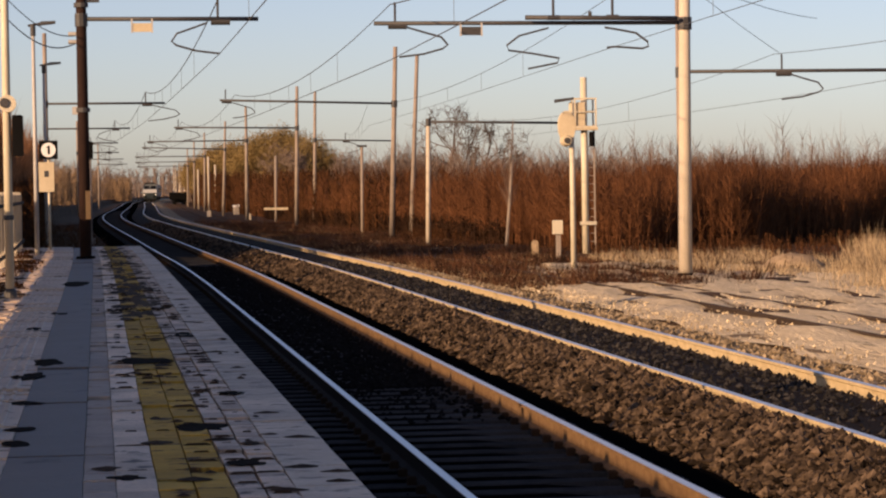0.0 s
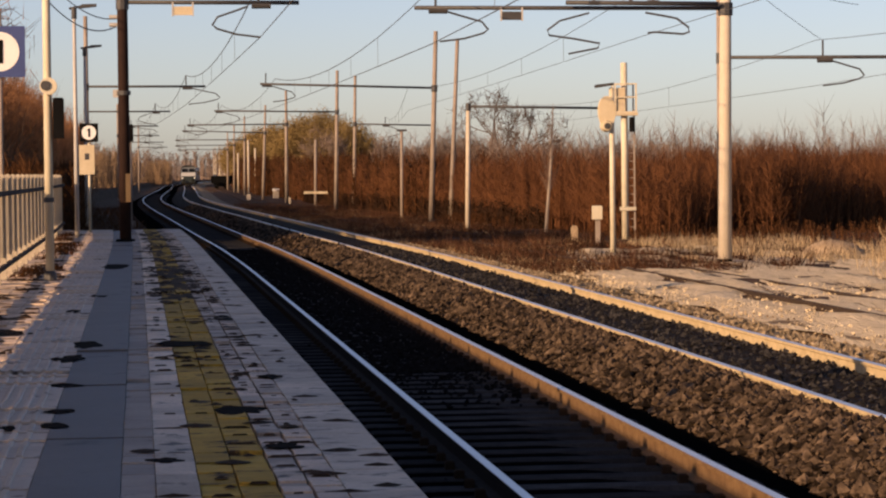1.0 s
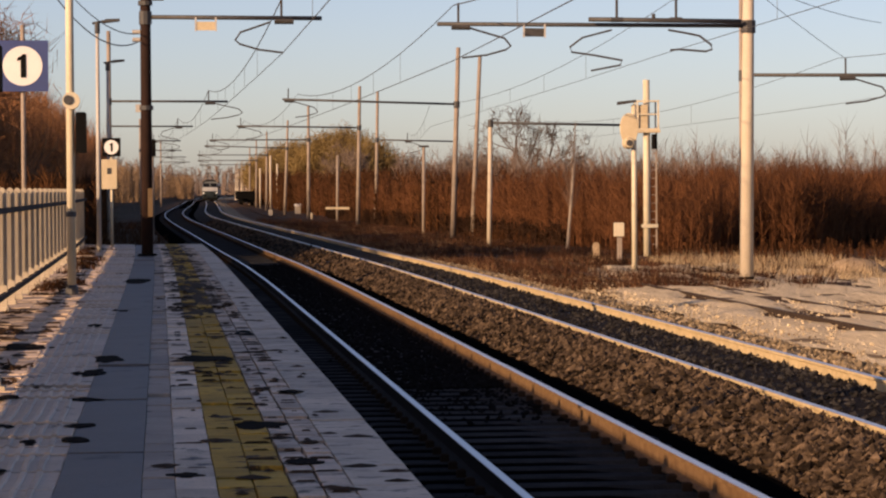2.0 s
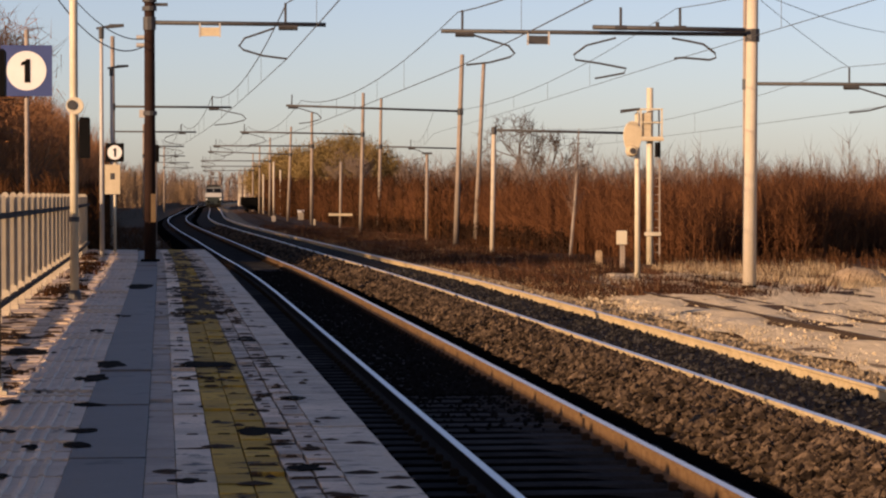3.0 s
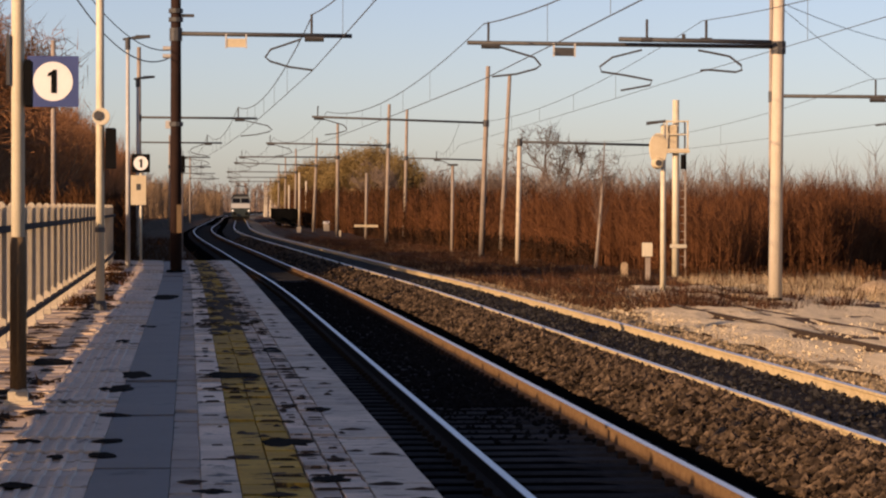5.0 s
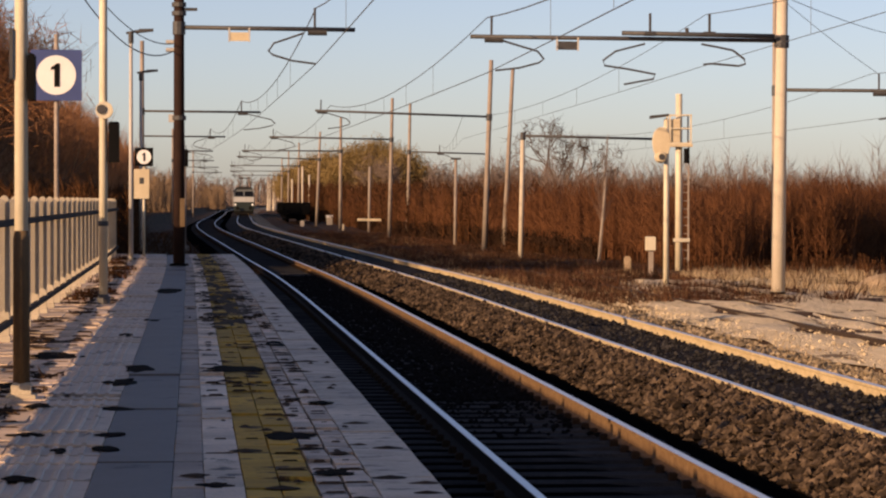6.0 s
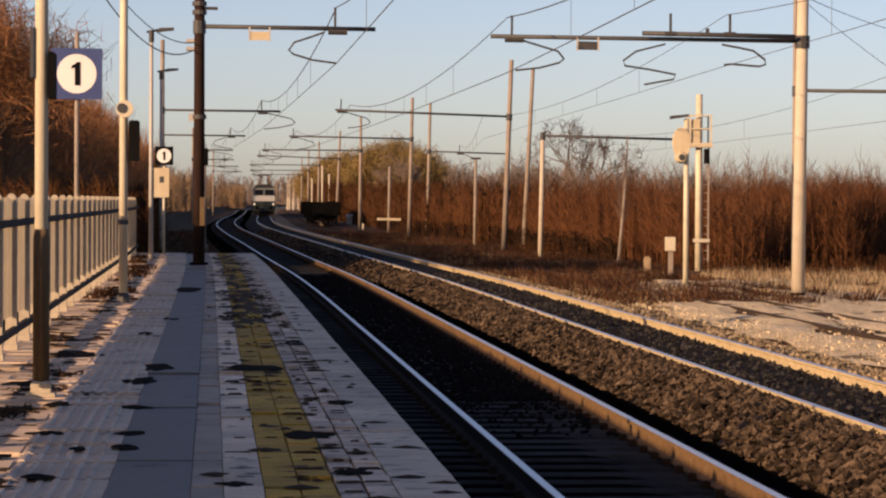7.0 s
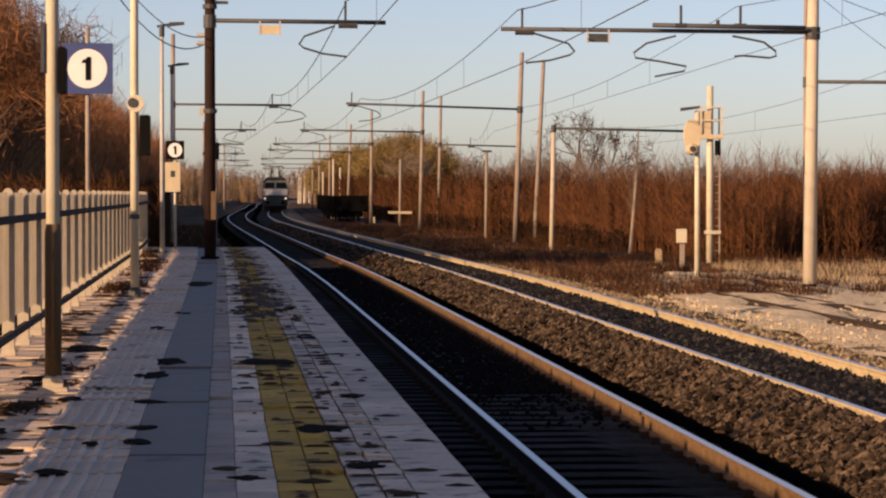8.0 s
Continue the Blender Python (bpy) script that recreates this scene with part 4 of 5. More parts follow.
def build_signals():
    s = build_signal(12.90, 74.8, -0.85, 3.75, 0.072, "cream signal post with a round backing board, seen from behind")
    h = 4.12
    egg = [(-0.15 + (0.235 + 0.03 * math.sin(a)) * math.cos(a), h - 0.20 + 0.44 * math.sin(a)) for a in [2 * math.pi * k / 28 for k in range(28)]]
    part("backing_board", Mesh().prism(egg, -0.16, -0.10), M_CREAM, s, "pale egg-shaped board")
    part("board_rim", Mesh().prism([(-0.15 + (x + 0.15) * 1.07, h - 0.20 + (z - h + 0.20) * 1.05) for x, z in egg], -0.10, -0.07), M_POLE, s)
    part("lamp_case", Mesh().tube([(-0.18, -0.34, h - 0.56), (-0.18, -0.10, h - 0.56)], [0.12, 0.17], 16), M_CREAM, s)
    part("lens", Mesh().tube([(-0.18, -0.36, h - 0.56), (-0.18, -0.33, h - 0.56)], 0.085, 14), M_DARK, s)
    part("hood", Mesh().prism([(-0.44, h + 0.48), (0.04, h + 0.55), (0.04, h + 0.62), (-0.44, h + 0.57)], -0.18, 0.18), M_DARK, s, "dark sloping hood")
    part("hood_stay", Mesh().tube([(0.0, 0, h + 0.5), (0.0, 0, h - 0.2)], 0.025, 6), M_DARK, s)
    s = build_signal(16.47, 93.0, -0.85, 5.15, 0.115, "thick white signal post with a work basket and ladder")
    z = 4.4
    for e in (-0.36, 0.36):
        for yy in (-0.27, 0.27):
            part("basket_post", Mesh().box(e - 0.025, e + 0.025, yy - 0.025, yy + 0.025, z - 0.1, z + 0.9, 0.006), M_POLE, s)
    for zz in (z - 0.1, z + 0.4, z + 0.85):
        for yy in (-0.28, 0.28):
            part("basket_rail", Mesh().box(-0.40, 0.40, yy - 0.02, yy + 0.02, zz, zz + 0.045, 0.006), M_POLE, s)
    part("basket_floor", Mesh().box(-0.42, 0.42, -0.32, 0.32, z - 0.2, z - 0.1, 0.01), M_CREAM, s)
    part("signal_head", Mesh().box(-0.30, 0.0, -0.22, -0.02, z - 0.05, z + 0.75, 0.04), M_CREAM, s)
    part("lamp_case", Mesh().tube([(0.24, -0.15, z - 0.75), (0.24, -0.15, z - 0.25)], 0.10, 12), M_BLACK, s)
    part("ladder_rail", Mesh().box(0.31, 0.36, 0.0, 0.05, 0, z, 0.006), M_MASTF, s)
    for k in range(12):
        part("rung", Mesh().box(0.1, 0.33, 0.01, 0.04, 0.4 + k * 0.28, 0.425 + k * 0.28), M_MASTF, s)
    part("bracket", Mesh().box(-0.2, 0.36, -0.14, -0.08, 0.98, 1.10, 0.01), M_POLE, s)
    s = thing("signal_post", -0.34, 130.0, -0.85, "slim grey signal post with a black head past the platform", "railway signal", "signals")
    part("shaft", Mesh().tube([(0, 0, -0.1), (0, 0, 4.1)], 0.07, 10), M_MASTF, s, smooth=True)
    part("signal_head", Mesh().box(-0.16, 0.16, -0.14, 0.1, 3.95, 4.75, 0.05), M_BLACK, s, "black signal head")
    part("base", Mesh().box(-0.2, 0.2, -0.2, 0.2, -0.1, 0.25, 0.02), M_MASTF, s)
    c = thing("relay_cabinet", 14.0, 84.0, -0.85, "small pale cabinet on a post", "cabinet")
    part("post", Mesh().box(-0.05, 0.09, -0.05, 0.05, -0.1, 0.95, 0.008), M_MASTF, c)
    part("case", Mesh().box(-0.14, 0.14, -0.14, 0.14, 0.85, 1.27, 0.02), M_POLE, c)
    c = thing("marker_stone", 14.0, 88.5, -0.85, "pale upright marker stone with a rounded top", "marker")
    part("stone", Mesh().prism([(-0.10, 0), (0.10, 0), (0.10, 0.50), (0.05, 0.58), (-0.05, 0.58), (-0.10, 0.50)], -0.1, 0.1), M_PALE, c)
    part("slab", Mesh().box(-0.2, 0.36, -0.25, 0.25, -0.03, 0.06, 0.01), M_PALE, c)
    c = thing("concrete_block", 13.9, 69.0, -0.88, "pale concrete block on dry earth", "block")
    part("block", Mesh().box(-0.20, 0.18, -0.2, 0.2, -0.05, 0.20, 0.02), M_PALE, c)
    for x, y, w in ((11.5, 214.0, 0.20), (9.9, 250.0, 0.18)):
        c = thing("equipment_box", x, y, -0.85, "small white lineside equipment box", "equipment box", "lineside boxes")
        part("case", Mesh().box(-w, w, -0.2, 0.2, 0.05, 0.55, 0.04), M_MASTC, c)
        part("foot", Mesh().box(-w * 0.7, w * 0.7, -0.2, 0.2, -0.1, 0.06), M_MASTF, c)
    c = thing("equipment_box", 13.1, 265.0, -0.85, "white trackside cabinet with a lid", "equipment box", "lineside boxes")
    part("case", Mesh().box(-0.26, 0.26, -0.25, 0.25, 0.0, 0.75, 0.03), M_MASTC, c)
    part("lid", Mesh().box(-0.31, 0.31, -0.3, 0.3, 0.75, 0.98, 0.06), M_WHITE, c)


# ---- plants ----
def sticks(name, P, D, Ln, R, material, parent=None):
    """Thin three-sided pointed stems: foot, direction, length, radius, as arrays."""
    n = len(P)
    D = D / np.linalg.norm(D, axis=1, keepdims=True)
    a = np.cross(D, np.where(np.abs(D[:, 2:]) > 0.9, np.array([[1.0, 0, 0]]), np.array([[0, 0, 1.0]])))
    a /= np.linalg.norm(a, axis=1, keepdims=True)
    b = np.cross(D, a)
    V = np.empty((n, 4, 3))
    for k in range(3):
        w = 2 * math.pi * k / 3
        V[:, k] = P + (a * math.cos(w) + b * math.sin(w)) * R[:, None]
    V[:, 3] = P + D * Ln[:, None]
    F = (np.array([(0, 1, 3), (1, 2, 3), (2, 0, 3)])[None] + 4 * np.arange(n)[:, None, None]).reshape(-1, 3)
    me = bpy.data.meshes.new(name)
    me.vertices.add(n * 4)
    me.vertices.foreach_set("co", V.reshape(-1))
    me.loops.add(n * 9)
    me.loops.foreach_set("vertex_index", F.reshape(-1).astype(np.int32))
    me.polygons.add(n * 3)
    me.polygons.foreach_set("loop_start", np.arange(0, n * 9, 3, dtype=np.int32))
    me.update(calc_edges=True)
    me.materials.append(material)
    ob = new(name, me)
    if parent is not None:
        ob.parent = parent
    return ob


def thicket(name, X, Y, Z, H, twigs, material, label, category, spread=0.35, rad=0.018, parent=None, low=0.02):
    """Upright saplings with steep twigs: foot places and heights as arrays."""
    n = len(X)
    P = np.stack([X, Y, Z], 1)
    D = np.concatenate([rng.normal(0, 0.08, (n, 2)), np.ones((n, 1))], 1)
    k = np.repeat(np.arange(n), twigs)
    f = low + (0.93 - low) * rng.random(n * twigs) ** 1.1
    P2 = P[k] + D[k] / np.linalg.norm(D[k], axis=1, keepdims=True) * (f * H[k])[:, None]
    D2 = np.concatenate([rng.normal(0, spread, (n * twigs, 2)), 0.5 + 0.6 * rng.random((n * twigs, 1))], 1)
    L2 = H[k] * (0.18 + 0.25 * rng.random(n * twigs)) * (1.1 - 0.5 * f)
    ob = sticks(name, np.concatenate([P, P2]), np.concatenate([D, D2]), np.concatenate([H, L2]), np.concatenate([np.full(n, rad * 1.8), np.full(n * twigs, rad)]), material, parent)
    return tagged(ob, label, category, kind="stuff")


def build_plants():
    # wide red-brown thicket on the far side, its edge bending along the line
    def brush_front(x):
        return np.interp(x, [13.6, 14.5, 15.0, 15.6, 16.5, 18, 22, 31, 50], [215, 165, 140, 114, 99, 94, 95, 105, 126]) + 0.5 * np.sin(x * 1.3)

    n = 3600
    X = 13.8 + 36 * rng.random(n) ** 1.05
    Y = brush_front(X) + 14 + 70 * rng.random(n) ** 1.6
    H = 2.4 + 0.9 * rng.random(n) ** 2.0 + 0.3 * np.sin(X * 0.55 + Y * 0.05) + 0.2 * np.sin(X * 1.9 + 1)
    thicket("brush", X, Y, np.full(n, -0.9), H, 28, M_BRUSH, "dense red-brown winter thicket of bare saplings", "thicket", 0.42, 0.016, low=0.12)
    n = 5200
    X = 14.2 + 26 * rng.random(n)
    Y = brush_front(X) + 22 * rng.random(n) ** 1.2
    H = 1.9 + 1.2 * rng.random(n) ** 1.8 + 0.3 * np.sin(X * 0.8 + 2)
    thicket("brush_edge", X, Y, np.full(n, -0.9), H, 30, M_BRUSH, "red-brown saplings at the thicket's edge", "thicket", 0.42, 0.0125, low=0.17)
    # dark brambles along the foot of the thicket
    n = 1500
    Y = 108 + 115 * rng.random(n)
    X = np.interp(Y, [95, 114, 140, 165, 215], [16.6, 15.3, 14.6, 14.1, 13.3]) + 0.9 * rng.random(n)
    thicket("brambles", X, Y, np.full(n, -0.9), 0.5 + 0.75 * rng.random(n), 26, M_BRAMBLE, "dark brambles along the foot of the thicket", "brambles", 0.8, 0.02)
    n = 2400
    X = 13.5 + 23 * rng.random(n)
    Y = brush_front(np.maximum(X, 15.5)) + 4 - 14 * rng.random(n) ** 2.2
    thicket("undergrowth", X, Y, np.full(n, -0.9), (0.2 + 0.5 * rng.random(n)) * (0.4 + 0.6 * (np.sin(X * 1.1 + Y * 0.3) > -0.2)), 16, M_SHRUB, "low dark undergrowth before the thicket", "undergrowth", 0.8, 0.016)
    # taller bare saplings whose tips stand above it
    n = 1300
    X = 16.5 + 48 * rng.random(n)
    Y = 112 + (X - 16) * 0.6 + 85 * rng.random(n)
    H = 3.0 + 1.9 * rng.random(n) ** 1.6 + 0.45 * np.sin(X * 0.9) + 0.3 * np.sin(X * 2.3)
    thicket("tall_saplings", X, Y, np.full(n, -0.85), H, 40, M_TWIG, "taller grey bare saplings above the thicket", "saplings", 0.45, 0.013)
    # thicket along the line further on
    n = 3000
    Y = 135 + 345 * rng.random(n)
    dv = np.array([dev(k) for k in Y])
    X = dv + 15.4 + 12 * rng.random(n) - (Y > 300) * 1.3
    H = 2.0 + 1.5 * rng.random(n) + 0.006 * (Y - 135)
    thicket("brush", X, Y, np.full(n, -0.9), H, 26, M_SHRUB, "dark brown scrub along the railway", "scrub", 0.5, 0.034)
    # tall hedge beyond the platform's end
    n = 3300
    Y = 84 + 280 * rng.random(n) ** 1.5
    dv = np.array([dev(k) for k in Y])
    X = dv - 7.2 + 0.005 * (Y - 84) - 7 * rng.random(n)
    H = 5.3 + 2.0 * rng.random(n) + 0.6 * np.sin(Y * 0.13) + 0.014 * (np.minimum(Y, 240) - 84) - 0.012 * np.maximum(Y - 240, 0)
    thicket("hedge", X, Y, np.full(n, -0.2), H, 40, M_HEDGE, "tall dark brown winter hedge beyond the fence", "hedge", 0.36, 0.026)
    # low scrub at the platform's end
    n = 1200
    Y = 68 + 90 * rng.random(n)
    dv = np.array([dev(k) for k in Y])
    X = dv - 6.0 + (3.4 + 1.2 * (Y > 84)) * rng.random(n)
    thicket("low_scrub", X, Y, np.full(n, -0.5), 1.3 + 1.3 * rng.random(n), 34, M_SHRUB, "low dark scrub past the end of the platform", "scrub", 0.5, 0.018)
    n = 420
    Y = 78 + 24 * rng.random(n)
    dv = np.array([dev(k) for k in Y])
    X = dv - 3.6 + 1.3 * rng.random(n)
    thicket("low_scrub", X, Y, np.full(n, -0.5), 1.6 + 0.7 * rng.random(n), 34, M_SHRUB, "low dark scrub past the end of the platform", "scrub", 0.5, 0.018)
    # dead weeds on the bank past the platform
    n = 5200
    Y = 79 + 130 * rng.random(n) ** 1.4
    dv = np.array([dev(k) for k in Y])
    u = -7.0 + 8.2 * rng.random(n)
    P = np.stack([u + dv, Y, np.where(u < -2.6, -0.18, -0.97)], 1)
    D = np.concatenate([rng.normal(0, 0.6, (n, 2)), np.ones((n, 1))], 1)
    tagged(sticks("weeds", P, D, 0.15 + 0.45 * rng.random(n) ** 2, np.full(n, 0.03), M_SHRUB), "dark dead weeds on the bank past the platform", "weeds", kind="stuff")
    # far belt closing the view
    n = 1500
    X = -60 + 190 * rng.random(n)
    Y = 480 + 260 * rng.random(n) + np.abs(X - 15) * 0.5
    keep = np.abs(X - np.array([dev(k) for k in Y]) - 5) > 9
    X, Y = X[keep], Y[keep]
    H = 5 + 4.5 * rng.random(len(X))
    thicket("far_woods", X, Y, np.full(len(X), -0.8), H, 24, M_TWIG, "far bare woodland closing the view", "woods", 0.45, 0.08)
    n = 500
    Y = 360 + 160 * rng.random(n)
    dv = np.array([dev(k) for k in Y])
    X = dv - 2.5 - 9 * rng.random(n)
    X[250:] = -6 + 14 * rng.random(n - 250)
    Y[250:] = 640 + 50 * rng.random(n - 250)
    thicket("far_scrub", X, Y, np.full(n, -0.6), 3.5 + 2.6 * rng.random(n), 40, M_FAR, "sunlit orange-brown scrub far along the line", "scrub", 0.45, 0.04)
    n = 1500
    X = -90 + 320 * rng.random(n)
    Y = 830 + 330 * rng.random(n)
    keep = np.abs(X - np.array([dev(k) for k in Y]) - 5) > 6
    X, Y = X[keep], Y[keep]
    thicket("far_woods", X, Y, np.full(len(X), -0.8), 6.5 + 5 * rng.random(len(X)), 22, M_TWIG, "far bare woodland where the line bends away", "woods", 0.45, 0.13)
    # rusty weeds between the far track and the posts
    n = 17000
    Y = 62 + 150 * rng.random(n) ** 1.4
    dv = np.array([dev(k) for k in Y])
    X = dv + 9.2 + 15 * rng.random(n) ** 1.3
    drift = np.array([noise.noise(Vector((p * 0.9, q * 0.16, 4.0))) for p, q in zip(X, Y)]) > -0.08
    X, Y = X[drift], Y[drift]
    n = len(X)
    Hh = 0.06 + 0.42 * rng.random(n) ** 2.5 * (0.4 + 1.2 * (np.sin(X * 1.7 + Y * 0.21) > 0))
    P = np.stack([X, Y, np.full(n, -0.88)], 1)
    k = np.repeat(np.arange(n), 4)
    D = np.concatenate([rng.normal(0, 0.55, (len(k), 2)), np.ones((len(k), 1))], 1)
    tagged(sticks("weeds", P[k] + rng.normal(0, 0.08, (len(k), 3)) * (1, 1, 0), D, Hh[k] * (0.6 + 0.6 * rng.random(len(k))), np.full(len(k), 0.014), M_RUSTGRASS), "low rusty dead weeds beside the track", "weeds", kind="stuff")
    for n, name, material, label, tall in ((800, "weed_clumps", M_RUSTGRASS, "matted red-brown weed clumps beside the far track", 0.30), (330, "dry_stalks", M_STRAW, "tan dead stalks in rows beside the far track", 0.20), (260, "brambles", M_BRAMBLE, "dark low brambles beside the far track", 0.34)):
        cy = 62 + 125 * rng.random(n) ** 1.2
        cx = np.array([dev(k) for k in cy]) + 8.7 + 6.3 * rng.random(n)
        k = np.repeat(np.arange(n), 60)
        P = np.stack([cx[k] + rng.normal(0, 0.26, len(k)), cy[k] + rng.normal(0, 0.6, len(k)), np.full(len(k), -0.9)], 1)
        D = np.concatenate([rng.normal(0, 0.7, (len(k), 2)), np.ones((len(k), 1))], 1)
        hh = (0.14 + tall * rng.random(n))[k] * (0.5 + 0.7 * rng.random(len(k)))
        tagged(sticks(name, P, D, hh, np.full(len(k), 0.016), material), label, "weeds", kind="stuff")
    # tall pale dry grass past the mound, low tufts on the bare ground
    a, b, c = 7000, 1500, 1000
    Ya = 54 + 42 * rng.random(a)
    Yb = 34 + 40 * rng.random(b)
    Yc = 66 + 22 * rng.random(c)
    X = np.concatenate([0.285 * Ya + 10 * rng.random(a) + rng.normal(0, 0.7, a), 9.6 + 10 * rng.random(b), 15.2 + 6 * rng.random(c)])
    Y = np.concatenate([Ya, Yb, Yc])
    Hh = np.concatenate([0.15 + 0.5 * rng.random(a) + 0.6 * (rng.random(a) > 0.95), 0.04 + 0.12 * rng.random(b), 0.12 + 0.30 * rng.random(c)])
    n = len(X)
    P = np.stack([X, Y, np.full(n, -0.88)], 1)
    k = np.repeat(np.arange(n), 6)
    D = np.concatenate([rng.normal(0, 0.3, (len(k), 2)), np.ones((len(k), 1))], 1)
    tagged(sticks("dry_grass", P[k] + rng.normal(0, 0.13, (len(k), 3)) * (1, 1, 0), D, Hh[k] * (0.6 + 0.6 * rng.random(len(k))), np.full(len(k), 0.013), M_GRASS), "tall pale dry grass on the waste ground", "grass", kind="stuff")


def grow(m, p, d, length, r, depth, spread, tips, up=0.15):
    """A limb that bends and forks; the ends of the last twigs go into tips."""
    pts, q, w = [p], Vector(p), Vector(d).normalized()
    for i in range(3):
        w = (w + Vector(rng.normal(0, 0.13, 3)) + Vector((0, 0, up * 0.3))).normalized()
        q = q + w * length / 3
        pts.append(tuple(q))
    m.tube(pts, [r, r * 0.85, r * 0.7, r * 0.55], 5 if depth > 1 else 3)
    if depth == 0:
        tips.append(tuple(q))
        return
    for k in range(3 if depth > 1 else 4):
        o = Vector(rng.normal(0, 1, 3))
        o = (o - w * o.dot(w)).normalized()
        s = rng.uniform(0.45, 0.95) if k else 1.0
        base = Vector(pts[3]) if k < 2 else Vector(pts[2])
        grow(m, tuple(base), w + o * spread * rng.uniform(0.6, 1.2) * (1 if k else 0.3), length * (0.62 + 0.2 * s), r * 0.56, depth - 1, spread, tips, up)


def build_tree(x, y, h, label, crown, crown_mat, twig_len, per_tip, droop=0.0, depth=4, spread=0.85, z=-0.85, twig_r=0.012, thick=1.0):
    t = thing("tree", x, y, z, label, "tree", "bare trees")
    m, tips = Mesh(), []
    grow(m, (0, 0, -0.1), (0.03, 0, 1), h * 0.28, h * 0.026 * thick, depth, spread, tips)
    part("trunk", m, M_BARK, t, "forking grey trunk and limbs")
    T = np.array(tips)
    k = np.repeat(np.arange(len(T)), per_tip)
    P = T[k] + rng.normal(0, crown, (len(k), 3))
    D = rng.normal(0, 0.7, (len(k), 3)) + np.array([0, 0, 0.4 - droop])
    sticks("crown", P, D, twig_len * (0.5 + rng.random(len(k))), np.full(len(k), twig_r), crown_mat, t)


def build_trees():
    build_tree(26.2, 196.0, 8.3, "bare spreading grey tree above the thicket", 0.06, M_BARK, 0.6, 4, depth=5, spread=0.9, twig_r=0.024, thick=1.35)
    build_tree(23.5, 205.0, 6.2, "slender bare grey tree above the thicket", 0.10, M_TWIG, 0.6, 7, depth=4, spread=0.5)
    for x, y, h in ((18.2, 380.0, 8.4), (20.6, 350.0, 9.3), (22.6, 348.0, 9.6), (18.4, 440.0, 8.6), (17.6, 470.0, 7.6), (23.5, 330.0, 8.0)):
        build_tree(x, y, h, "round willow with dense ochre-green winter twigs", 0.6, M_WILLOW, 0.7, 34, 0.35, 5, 1.0, twig_r=0.04)
    for x, y, h in ((19.5, 300, 7.5), (22.0, 240.0, 5.6), (27.5, 250, 6.0), (24.0, 330.0, 7.5)):
        build_tree(x, y, h, "distant bare tree with fine brown twigs", 0.35, M_TWIG, 0.7, 12, 0.0, 4, 0.8, twig_r=0.03)
    for x, y, h in ((-7.65, 78.0, 8.3), (-7.35, 82.5, 7.6), (-8.4, 84.0, 9.0), (-8.85, 90.0, 8.7), (-7.2, 94.5, 6.7), (-8.6, 140.0, 7.6), (-8.5, 175.0, 8.0), (-7.5, 128.0, 6.4)):
        build_tree(x, y, h, "bare tree with brown twigs behind the fence", 0.45, M_HEDGE, 0.7, 30, 0.0, 4, 0.5, z=-0.15, twig_r=0.012, thick=0.5)


def build_poplar(x, y, h, r=0.27, lean=0.0):
    t = thing("poplar", x, y, -0.85, "slim pale-barked bare poplar beside the line", "tree", "pale poplars")
    part("trunk", Mesh().tube([(0, 0, -0.1), (0.04 + lean * 0.5, 0, h * 0.5), (lean, 0.05, h)], [r, r * 0.75, r * 0.15], 8), M_MASTC if r > 0.1 else M_MASTF, t, "pale trunk")
    n = 130
    f = 0.25 + 0.7 * rng.random(n)
    P = np.stack([lean * f, np.zeros(n), f * h], 1)
    D = np.concatenate([rng.normal(0, 0.35, (n, 2)), np.full((n, 1), 1.0)], 1)
    sticks("crown", P, D, h * 0.22 * (1.2 - f) * (0.6 + rng.random(n)), np.full(n, 0.03 * r / 0.27), M_TWIG, t)


def build_mound():
    m = Mesh()
    for j in range(13):
        for i in range(25):
            u, v = i / 24 * 2 - 1, j / 12 * 2 - 1
            z = max(0.0, 1 - u * u - v * v) ** 0.7 * 0.62 + 0.10 * noise.noise(Vector((u * 5, v * 5, 1))) - 0.08
            m.v.append((18.35 + u * 0.95, 72 + v * 1.3, -0.90 + z * 0.9))
    for j in range(12):
        for i in range(24):
            a = j * 25 + i
            m.f.append((a, a + 1, a + 26, a + 25))
    tagged(part("rubble_mound", m, M_PALE, smooth=True), "pale heap of earth and rubble on waste ground", "mound")


